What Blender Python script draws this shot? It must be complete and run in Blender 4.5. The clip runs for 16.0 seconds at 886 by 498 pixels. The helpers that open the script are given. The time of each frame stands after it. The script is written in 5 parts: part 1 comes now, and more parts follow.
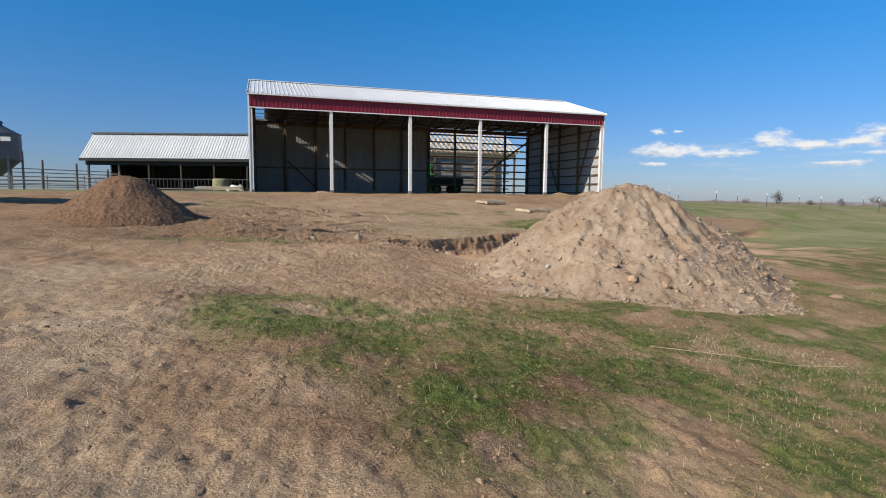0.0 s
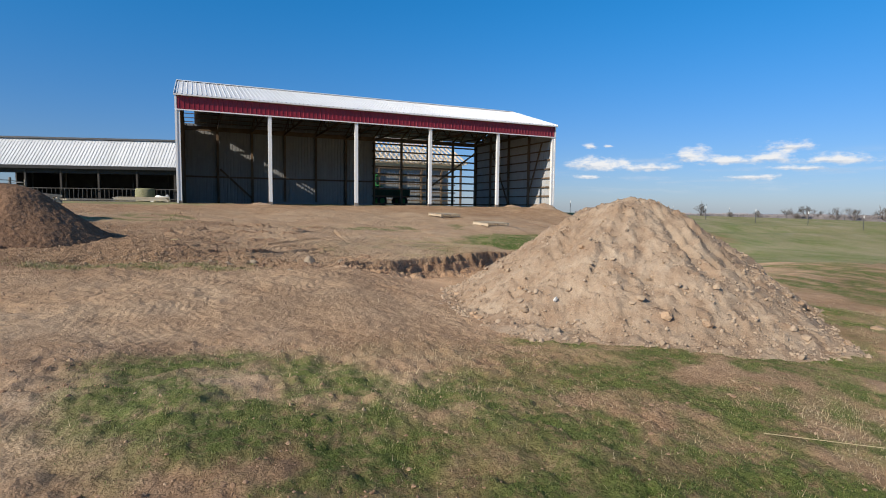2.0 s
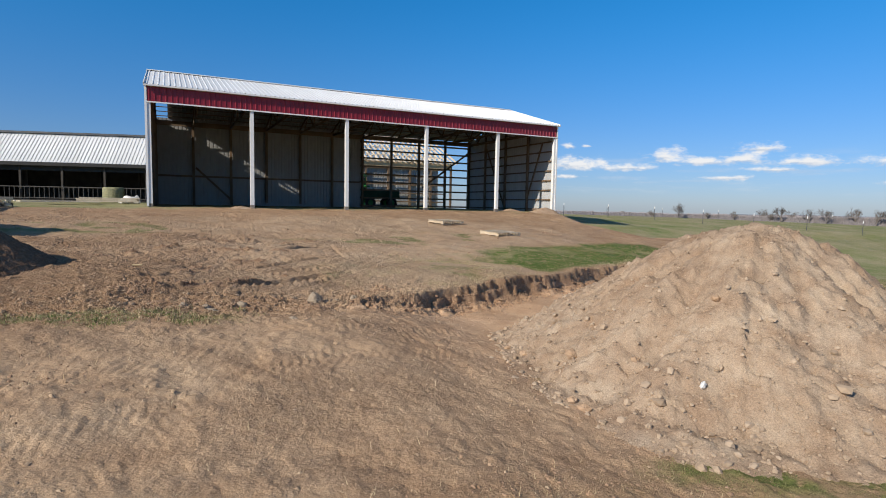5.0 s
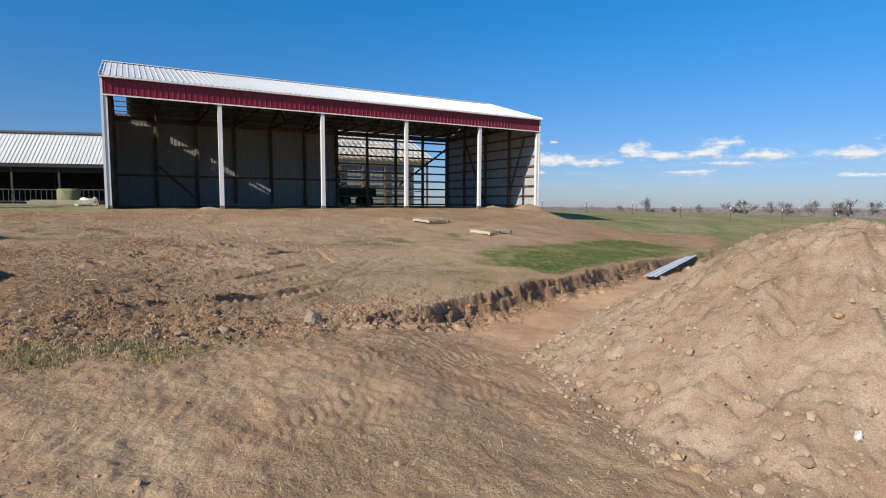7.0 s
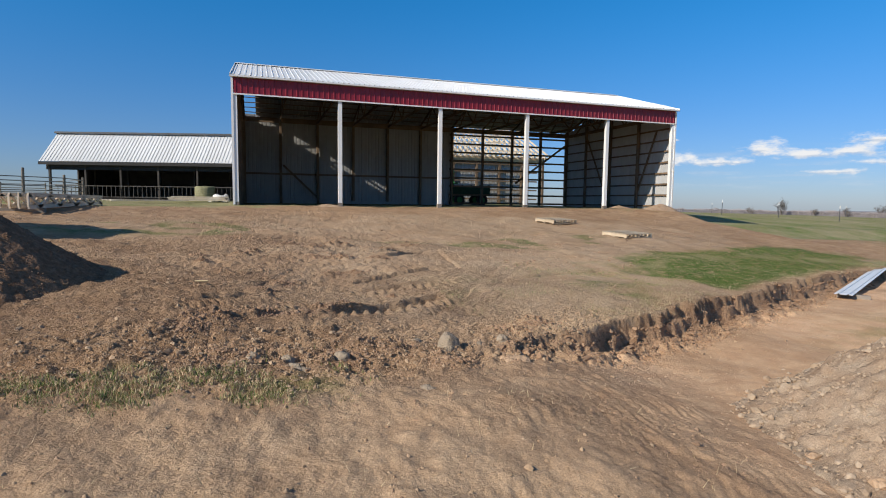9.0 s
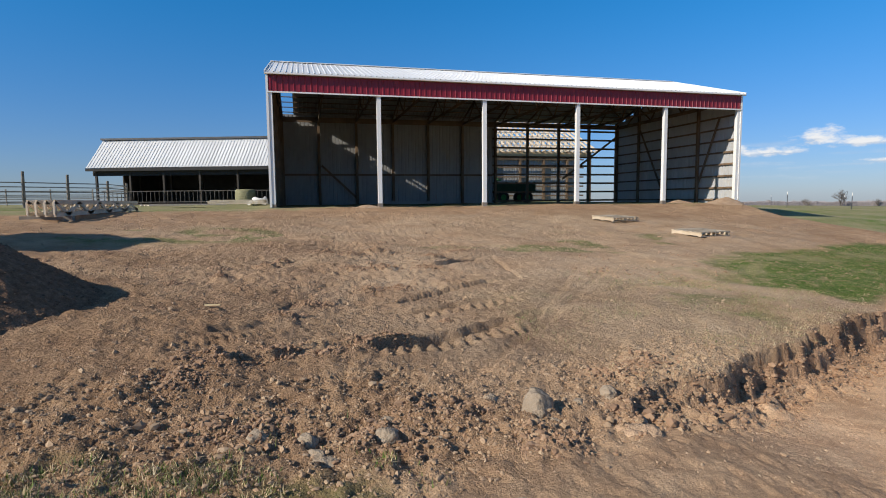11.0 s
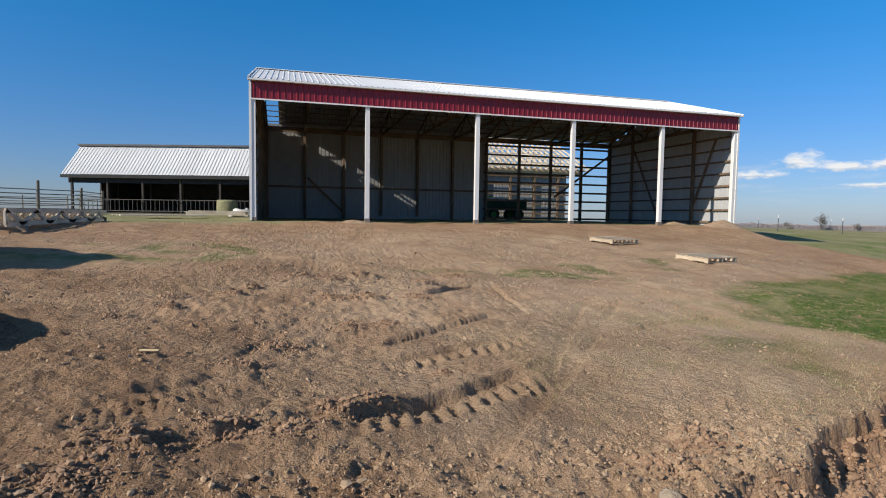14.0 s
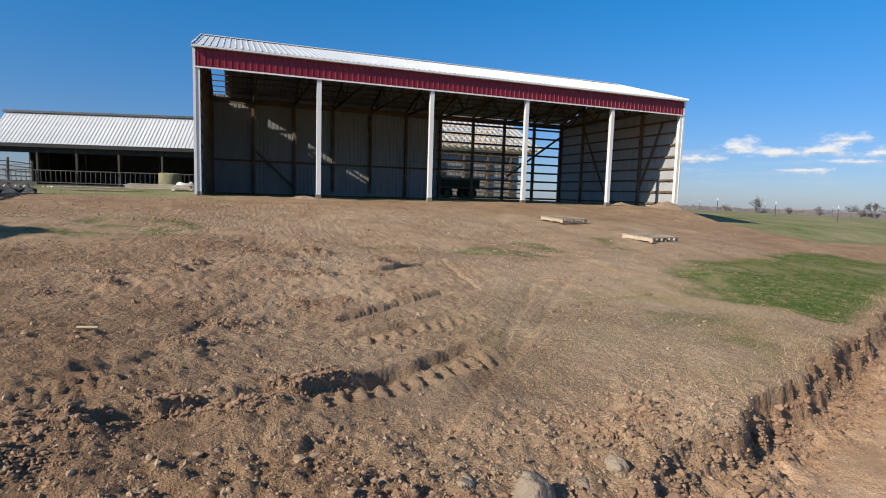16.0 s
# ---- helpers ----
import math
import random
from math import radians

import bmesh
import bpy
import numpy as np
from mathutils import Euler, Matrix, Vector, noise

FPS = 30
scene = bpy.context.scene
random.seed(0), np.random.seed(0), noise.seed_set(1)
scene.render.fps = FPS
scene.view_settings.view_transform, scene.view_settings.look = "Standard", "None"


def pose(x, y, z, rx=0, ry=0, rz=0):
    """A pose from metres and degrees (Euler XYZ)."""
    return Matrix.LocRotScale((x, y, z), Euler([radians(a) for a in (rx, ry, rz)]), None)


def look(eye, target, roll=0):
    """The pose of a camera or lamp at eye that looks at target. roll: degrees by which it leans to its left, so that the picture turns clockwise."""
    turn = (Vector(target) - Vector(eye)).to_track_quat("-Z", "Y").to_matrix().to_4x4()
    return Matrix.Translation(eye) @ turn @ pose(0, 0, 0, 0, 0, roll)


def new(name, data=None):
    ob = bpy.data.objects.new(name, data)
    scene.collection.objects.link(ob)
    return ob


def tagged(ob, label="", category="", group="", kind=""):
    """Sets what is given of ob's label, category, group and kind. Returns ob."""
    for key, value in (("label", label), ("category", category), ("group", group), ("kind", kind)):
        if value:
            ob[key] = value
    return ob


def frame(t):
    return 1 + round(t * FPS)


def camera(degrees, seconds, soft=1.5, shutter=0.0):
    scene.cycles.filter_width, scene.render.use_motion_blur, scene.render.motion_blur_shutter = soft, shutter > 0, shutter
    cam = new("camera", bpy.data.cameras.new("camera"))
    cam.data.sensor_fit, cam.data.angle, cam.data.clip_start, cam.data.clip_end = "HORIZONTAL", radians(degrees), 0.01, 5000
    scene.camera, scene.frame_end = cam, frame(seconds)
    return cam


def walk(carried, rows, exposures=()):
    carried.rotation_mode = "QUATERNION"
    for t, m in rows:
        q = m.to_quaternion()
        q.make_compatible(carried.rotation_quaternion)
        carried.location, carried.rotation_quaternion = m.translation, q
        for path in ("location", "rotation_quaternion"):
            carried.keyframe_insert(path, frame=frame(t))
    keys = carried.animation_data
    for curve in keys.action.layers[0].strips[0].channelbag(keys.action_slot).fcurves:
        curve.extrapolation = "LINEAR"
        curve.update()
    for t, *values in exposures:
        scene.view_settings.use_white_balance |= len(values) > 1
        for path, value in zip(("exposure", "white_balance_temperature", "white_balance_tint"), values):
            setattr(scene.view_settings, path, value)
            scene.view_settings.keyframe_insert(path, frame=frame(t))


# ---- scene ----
cam = camera(78.0, 16.0, soft=1.0)
ROWS = [
    (0.0, 1.724, -32.552, -0.050, -18.02, -5.70, -0.49),
    (0.5, 1.770, -32.091, -0.053, -20.37, -4.29, -1.02),
    (1.0, 1.765, -31.527, -0.025, -17.83, -3.59, -0.62),
    (1.5, 1.743, -31.016, -0.017, -20.45, -3.90, -0.74),
    (2.0, 1.789, -30.634, 0.002, -24.31, -4.47, -0.65),
    (2.5, 1.822, -30.156, 0.099, -21.52, -4.23, 0.27),
    (3.0, 1.798, -29.732, 0.144, -22.48, -3.82, -0.54),
    (3.5, 1.834, -29.373, 0.148, -24.21, -3.97, -1.55),
    (4.0, 1.934, -28.915, 0.208, -24.83, -4.02, -1.78),
    (6.5, 1.799, -26.978, 0.398, -29.27, -5.57, -0.22),
    (7.0, 1.907, -26.617, 0.328, -29.57, -4.87, -0.25),
    (7.5, 2.017, -26.142, 0.304, -19.74, -4.85, 0.58),
    (8.0, 2.025, -25.730, 0.290, -18.00, -4.90, -0.51),
    (10.5, 2.267, -23.888, 0.229, -18.96, -5.11, -1.11),
    (11.0, 2.296, -23.479, 0.270, -14.26, -5.14, 0.50),
    (11.5, 2.285, -23.110, 0.298, -18.29, -4.15, -0.20),
    (12.0, 2.311, -22.840, 0.315, -23.79, -2.63, -1.26),
    (12.5, 2.441, -22.514, 0.338, -20.32, -2.66, -0.94),
    (13.0, 2.438, -22.386, 0.378, -16.72, -2.98, -0.27),
    (13.5, 2.414, -22.415, 0.356, -14.89, -2.84, -0.69),
    (14.0, 2.460, -22.406, 0.348, -15.60, -3.61, -0.83),
    (14.5, 2.467, -22.418, 0.346, -18.92, -4.20, -0.79),
    (15.0, 2.450, -22.440, 0.332, -22.75, -4.34, -1.27),
    (15.5, 2.457, -22.410, 0.319, -23.52, -4.96, -1.71),
    (16.0, 2.450, -22.391, 0.324, -20.50, -5.77, -1.73),
]
walk(cam, [(t, pose(x, y, z, 90 + pitch, roll, yaw)) for t, x, y, z, yaw, pitch, roll in ROWS])

# ---------------------------------------------------------------- light
SUN = Vector((-1.0, -0.33, 0.63)).normalized()
sun = new("sun", bpy.data.lights.new("sun", "SUN"))
sun.data.energy, sun.data.angle, sun.data.color = 5.0, radians(0.53), (1.0, 0.90, 0.76)
sun.matrix_world = look((0, 0, 60), tuple(Vector((0, 0, 60)) - SUN))

world = bpy.data.worlds.new("sky")
scene.world = world
world.use_nodes = True
wt = world.node_tree
wn, wl = wt.nodes, wt.links
bg = wn["Background"]
sky = wn.new("ShaderNodeTexSky")
sky.sky_type, sky.sun_disc = "NISHITA", False
sky.sun_elevation = math.asin(SUN.z)
sky.sun_rotation = math.atan2(SUN.x, SUN.y)
sky.air_density, sky.dust_density, sky.ozone_density, sky.altitude = 1.0, 0.3, 2.2, 300


def wmath(op, a, b=None, c=None, clamp=False):
    n = wn.new("ShaderNodeMath")
    n.operation, n.use_clamp = op, clamp
    for i, v in enumerate((a, b, c)):
        if v is None:
            continue
        if isinstance(v, (int, float)):
            n.inputs[i].default_value = v
        else:
            wl.new(v, n.inputs[i])
    return n.outputs[0]


def wramp(v, lo, hi):
    n = wn.new("ShaderNodeMapRange")
    n.interpolation_type = "SMOOTHSTEP"
    wl.new(v, n.inputs[0])
    n.inputs[1].default_value, n.inputs[2].default_value = lo, hi
    return n.outputs[0]


wc = wn.new("ShaderNodeTexCoord")
ws = wn.new("ShaderNodeSeparateXYZ")
wl.new(wc.outputs["Generated"], ws.inputs[0])
azim = wmath("ARCTAN2", ws.outputs[0], ws.outputs[1])
elev = wmath("ARCSINE", ws.outputs[2])


def cloud_noise(au, ev, shift, detail):
    c = wn.new("ShaderNodeCombineXYZ")
    wl.new(wmath("MULTIPLY", azim, au), c.inputs[0])
    wl.new(wmath("MULTIPLY", elev, ev), c.inputs[1])
    c.inputs[2].default_value = shift
    n = wn.new("ShaderNodeTexNoise")
    n.inputs["Scale"].default_value, n.inputs["Detail"].default_value, n.inputs["Roughness"].default_value = 1.0, detail, 0.6
    wl.new(c.outputs[0], n.inputs["Vector"])
    return n.outputs[0]


# low cumulus over the fields: flat-bottomed puffs at their bearing and height, with billowing edges
CUMULUS = [(0.695, 0.075, 0.045, 0.012), (0.847, 0.087, 0.026, 0.014), (0.899, 0.078, 0.034, 0.009), (0.954, 0.080, 0.032, 0.009),
           (0.983, 0.096, 0.026, 0.010), (1.041, 0.075, 0.034, 0.009), (0.935, 0.051, 0.034, 0.005), (0.780, 0.069, 0.044, 0.007),
           (0.681, 0.106, 0.009, 0.005), (0.714, 0.107, 0.007, 0.003), (0.685, 0.054, 0.019, 0.004), (1.157, 0.072, 0.042, 0.011),
           (1.162, 0.042, 0.028, 0.004), (1.005, 0.064, 0.030, 0.005), (1.27, 0.085, 0.05, 0.012), (1.36, 0.06, 0.06, 0.01)]
billow = wmath("SUBTRACT", cloud_noise(42.0, 95.0, 3.7, 7.0), 0.5)
warp_a = wmath("ADD", azim, wmath("MULTIPLY", wmath("SUBTRACT", cloud_noise(30.0, 60.0, 1.3, 3.0), 0.5), 0.022))
warp_e = wmath("ADD", elev, wmath("MULTIPLY", wmath("SUBTRACT", cloud_noise(30.0, 60.0, 6.4, 4.0), 0.5), 0.009))
puff, lit = None, None
for ca, ce, ra, re in CUMULUS:
    du = wmath("MULTIPLY", wmath("SUBTRACT", warp_a, ca), 0.78 / ra)
    dv = wmath("MULTIPLY", wmath("SUBTRACT", warp_e, ce), 1 / re)
    low = wmath("MULTIPLY", wmath("MINIMUM", dv, 0.0), 0.8)
    q = wmath("SQRT", wmath("ADD", wmath("MULTIPLY", du, du), wmath("ADD", wmath("MULTIPLY", dv, dv), wmath("MULTIPLY", low, low))))
    q = wmath("SUBTRACT", 1.0, q)
    top = wmath("MULTIPLY", wmath("MAXIMUM", wmath("ADD", q, 0.45), 0.0), wmath("ADD", dv, 0.25))
    puff = q if puff is None else wmath("MAXIMUM", puff, q)
    lit = top if lit is None else wmath("MAXIMUM", lit, top)
puff = wramp(wmath("ADD", puff, wmath("MULTIPLY", billow, 2.8)), -0.30, 0.85)
wisps = cloud_noise(9.0, 70.0, 8.1, 5.0)
veil = wmath("MULTIPLY", wmath("MULTIPLY", wramp(wisps, 0.48, 0.75), wramp(azim, 0.55, 0.75)), wmath("MULTIPLY", wramp(elev, 0.015, 0.04), wmath("SUBTRACT", 1.0, wramp(elev, 0.07, 0.10))))
cover = wmath("ADD", puff, wmath("MULTIPLY", veil, 0.35), clamp=True)
tint = wn.new("ShaderNodeMixRGB")
tint.blend_type = "MULTIPLY"
tint.inputs[0].default_value = 1.0
wl.new(sky.outputs[0], tint.inputs[1])
hue = wn.new("ShaderNodeMixRGB")
wl.new(wramp(elev, -0.02, 0.42), hue.inputs[0])
hue.inputs[1].default_value, hue.inputs[2].default_value = (0.50, 0.62, 0.98, 1), (0.12, 0.93, 1.46, 1)
zenith = wn.new("ShaderNodeMixRGB")
wl.new(wramp(elev, 0.45, 0.8), zenith.inputs[0])
wl.new(hue.outputs[0], zenith.inputs[1])
zenith.inputs[2].default_value = (0.92, 0.88, 0.84, 1)
wl.new(zenith.outputs[0], tint.inputs[2])
wmix = wn.new("ShaderNodeMixRGB")
wl.new(cover, wmix.inputs[0])
wl.new(tint.outputs[0], wmix.inputs[1])
shade = wn.new("ShaderNodeMixRGB")
wl.new(wramp(wmath("ADD", lit, wmath("MULTIPLY", billow, 0.9)), -0.25, 0.35), shade.inputs[0])
shade.inputs[1].default_value, shade.inputs[2].default_value = (5.0, 5.8, 7.0, 1), (8.9, 9.0, 9.2, 1)
wl.new(shade.outputs[0], wmix.inputs[2])
wl.new(wmix.outputs[0], bg.inputs[0])
bg.inputs[1].default_value = 0.089
scene.view_settings.exposure = 0.12


# ---------------------------------------------------------------- materials
def lerp_node(nt, fac, a, b):
    n = nt.nodes.new("ShaderNodeMixRGB")
    for i, v in enumerate((fac, a, b)):
        if isinstance(v, (int, float)):
            n.inputs[i].default_value = v
        elif isinstance(v, tuple):
            n.inputs[i].default_value = (*v, 1)
        else:
            nt.links.new(v, n.inputs[i])
    return n.outputs[0]


def noise_node(nt, vec, scale, detail=4.0, rough=0.6, lo=0.35, hi=0.65):
    n = nt.nodes.new("ShaderNodeTexNoise")
    n.inputs["Scale"].default_value, n.inputs["Detail"].default_value, n.inputs["Roughness"].default_value = scale, detail, rough
    nt.links.new(vec, n.inputs["Vector"])
    r = nt.nodes.new("ShaderNodeMapRange")
    nt.links.new(n.outputs[0], r.inputs[0])
    r.inputs[1].default_value, r.inputs[2].default_value = lo, hi
    return r.outputs[0]


def bump_node(nt, height, strength, distance):
    b = nt.nodes.new("ShaderNodeBump")
    b.inputs["Strength"].default_value, b.inputs["Distance"].default_value = strength, distance
    nt.links.new(height, b.inputs["Height"])
    return b.outputs[0]


def material(name, dark, light, scale=3.0, fine=40.0, rough=0.7, metal=0.0, bump=0.3, depth=0.01, stretch=(1, 1, 1), vary=0.0):
    """A surface with stains at one scale and grain at another, and small differences from piece to piece."""
    m = bpy.data.materials.new(name)
    m.use_nodes = True
    nt = m.node_tree
    p = nt.nodes["Principled BSDF"]
    tc = nt.nodes.new("ShaderNodeTexCoord")
    mp = nt.nodes.new("ShaderNodeMapping")
    mp.inputs["Scale"].default_value = stretch
    nt.links.new(tc.outputs["Object"], mp.inputs[0])
    v = mp.outputs[0]
    a, b = noise_node(nt, v, scale), noise_node(nt, v, fine)
    col = lerp_node(nt, a, dark, light)
    mid = tuple((x + y) * 0.42 for x, y in zip(dark, light))
    g = nt.nodes.new("ShaderNodeMath")
    g.operation = "MULTIPLY"
    g.inputs[1].default_value = 0.45
    nt.links.new(b, g.inputs[0])
    col = lerp_node(nt, g.outputs[0], col, mid)
    if vary:
        oi = nt.nodes.new("ShaderNodeObjectInfo")
        h = nt.nodes.new("ShaderNodeHueSaturation")
        r = nt.nodes.new("ShaderNodeMapRange")
        r.inputs[3].default_value, r.inputs[4].default_value = 1 - vary, 1 + vary
        nt.links.new(oi.outputs["Random"], r.inputs[0])
        nt.links.new(r.outputs[0], h.inputs["Value"])
        nt.links.new(col, h.inputs["Color"])
        col = h.outputs[0]
    nt.links.new(col, p.inputs["Base Color"])
    p.inputs["Roughness"].default_value, p.inputs["Metallic"].default_value = rough, metal
    if bump:
        nt.links.new(bump_node(nt, b, bump, depth), p.inputs["Normal"])
    return m


def island_material(name, colours, rough=0.8):
    """Colour from piece to piece inside one mesh, by the island."""
    m = bpy.data.materials.new(name)
    m.use_nodes = True
    nt = m.node_tree
    p = nt.nodes["Principled BSDF"]
    g = nt.nodes.new("ShaderNodeNewGeometry")
    r = nt.nodes.new("ShaderNodeValToRGB")
    r.color_ramp.elements.remove(r.color_ramp.elements[1])
    for i, c in enumerate(colours):
        e = r.color_ramp.elements[0] if i == 0 else r.color_ramp.elements.new(i / (len(colours) - 1))
        e.position, e.color = i / (len(colours) - 1), (*c, 1)
    nt.links.new(g.outputs["Random Per Island"], r.inputs[0])
    nt.links.new(r.outputs[0], p.inputs["Base Color"])
    p.inputs["Roughness"].default_value = rough
    return m


WHITE_STEEL = material("white_steel", (0.74, 0.74, 0.73), (0.82, 0.82, 0.81), 0.6, 30, 0.42, 0.0, 0.04, 0.002, vary=0.03)
ROOF_STEEL = material("roof_steel", (0.70, 0.71, 0.72), (0.80, 0.81, 0.82), 0.5, 22, 0.38, 0.0, 0.05, 0.002, vary=0.03)
RED_STEEL = material("red_steel", (0.20, 0.010, 0.022), (0.27, 0.016, 0.032), 0.8, 30, 0.42, 0.0, 0.05, 0.002, vary=0.06)
# Two darkened steels: the shade inside the barn is put into their colour.
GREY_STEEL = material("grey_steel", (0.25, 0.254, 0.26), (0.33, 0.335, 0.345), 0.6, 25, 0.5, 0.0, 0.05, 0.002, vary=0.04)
INNER_STEEL = material("dimmed_steel", (0.38, 0.39, 0.40), (0.47, 0.48, 0.49), 0.6, 25, 0.5, 0.0, 0.05, 0.002, vary=0.04)
DARK_TRIM = material("dark_trim", (0.05, 0.055, 0.06), (0.09, 0.09, 0.1), 2, 30, 0.5)
OLD_ROOF = material("old_roof_steel", (0.55, 0.56, 0.57), (0.70, 0.71, 0.72), 0.5, 18, 0.45, 0.0, 0.06, 0.003, vary=0.05)
WOOD = material("framing_timber", (0.10, 0.066, 0.042), (0.20, 0.135, 0.085), 1.5, 28, 0.8, 0, 0.3, 0.004, (1, 1, 1), 0.15)
NEW_WOOD = material("new_lumber", (0.46, 0.31, 0.16), (0.62, 0.45, 0.27), 1.5, 26, 0.75, 0, 0.3, 0.004, (1, 1, 1), 0.12)
PALE_WOOD = material("pale_truss_lumber", (0.56, 0.47, 0.36), (0.72, 0.63, 0.51), 1.5, 26, 0.75, 0, 0.3, 0.004, (1, 1, 1), 0.10)
# Post wood darkened so that the cattle shed front's shade is in its colour.
SHADED_POST = material("shaded_post_wood", (0.03, 0.027, 0.024), (0.065, 0.057, 0.05), 2, 30, 0.9, 0, 0.4, 0.005, vary=0.12)
GREY_WOOD = material("weathered_wood", (0.15, 0.13, 0.11), (0.30, 0.26, 0.22), 2, 30, 0.85, 0, 0.4, 0.005, vary=0.12)
PALLET_WOOD = material("pallet_wood", (0.40, 0.31, 0.21), (0.60, 0.50, 0.37), 3, 35, 0.85, 0, 0.4, 0.004, vary=0.15)
PIPE = material("galvanised_pipe", (0.17, 0.17, 0.17), (0.27, 0.27, 0.27), 2, 20, 0.5, 0.6, 0.1, 0.002)
STONE = material("field_stone", (0.29, 0.225, 0.16), (0.43, 0.345, 0.255), 3.5, 26, 0.9, 0, 0.6, 0.02, vary=0.14)
CLAY_STONE = material("clay_stone", (0.40, 0.265, 0.165), (0.52, 0.36, 0.235), 3.5, 26, 0.9, 0, 0.6, 0.02, vary=0.12)
PALE = material("pale_rubble", (0.55, 0.54, 0.52), (0.80, 0.79, 0.77), 4, 30, 0.8, vary=0.15)
HAY = material("wrapped_bale", (0.20, 0.20, 0.10), (0.33, 0.31, 0.19), 3, 40, 0.8, 0, 0.6, 0.02, (1, 1, 4))
GREEN = material("green_paint", (0.012, 0.15, 0.025), (0.025, 0.22, 0.045), 3, 40, 0.4)
YELLOW = material("yellow_paint", (0.6, 0.42, 0.02), (0.7, 0.5, 0.04), 3, 40, 0.45)
BLACK = material("black_rubber", (0.012, 0.012, 0.013), (0.03, 0.03, 0.03), 4, 50, 0.85)
BIN_STEEL = material("bin_steel", (0.075, 0.09, 0.125), (0.13, 0.15, 0.20), 1.5, 20, 0.5, 0.2, 0.1, 0.004)
BARK = material("bark", (0.09, 0.075, 0.065), (0.17, 0.15, 0.13), 3, 20, 0.9)
# Cattle shed eave, rail and interior: shade is put into these near-black colours.
SHADED_EAVE = material("shaded_eave_board", (0.016, 0.016, 0.017), (0.03, 0.03, 0.032), 2, 30, 0.85)
SHADED_RAIL = material("shaded_rail_steel", (0.05, 0.047, 0.044), (0.10, 0.093, 0.085), 2, 20, 0.7)
SHED_SHADE = material("shed_shade_boards", (0.035, 0.03, 0.027), (0.075, 0.066, 0.058), 1.5, 20, 0.9)
GLASS_DARK = material("cab_glass", (0.02, 0.03, 0.03), (0.03, 0.04, 0.04), 3, 40, 0.08, 0, 0)
GRASS = island_material("grass_blades", [(0.038, 0.075, 0.008), (0.065, 0.115, 0.013), (0.10, 0.155, 0.02), (0.15, 0.18, 0.036), (0.22, 0.21, 0.07), (0.40, 0.33, 0.17)], 0.7)
STRAW = island_material("dry_grass", [(0.40, 0.31, 0.17), (0.52, 0.42, 0.25), (0.33, 0.26, 0.14), (0.60, 0.50, 0.33)], 0.85)
CLOD = island_material("soil_clods", [(0.30, 0.20, 0.122), (0.36, 0.25, 0.16), (0.42, 0.305, 0.20), (0.32, 0.21, 0.13), (0.39, 0.275, 0.178)], 0.95)
HEAP_CLOD = island_material("subsoil_clods", [(0.32, 0.235, 0.16), (0.38, 0.285, 0.20), (0.43, 0.33, 0.24), (0.35, 0.26, 0.18)], 0.95)
BANK_CLOD = island_material("bank_clods", [(0.22, 0.135, 0.083), (0.30, 0.19, 0.118), (0.36, 0.235, 0.15), (0.25, 0.15, 0.09)], 0.95)
DARK_CLOD = island_material("moist_clods", [(0.10, 0.060, 0.038), (0.15, 0.092, 0.058), (0.20, 0.128, 0.082), (0.12, 0.072, 0.045)], 0.95)


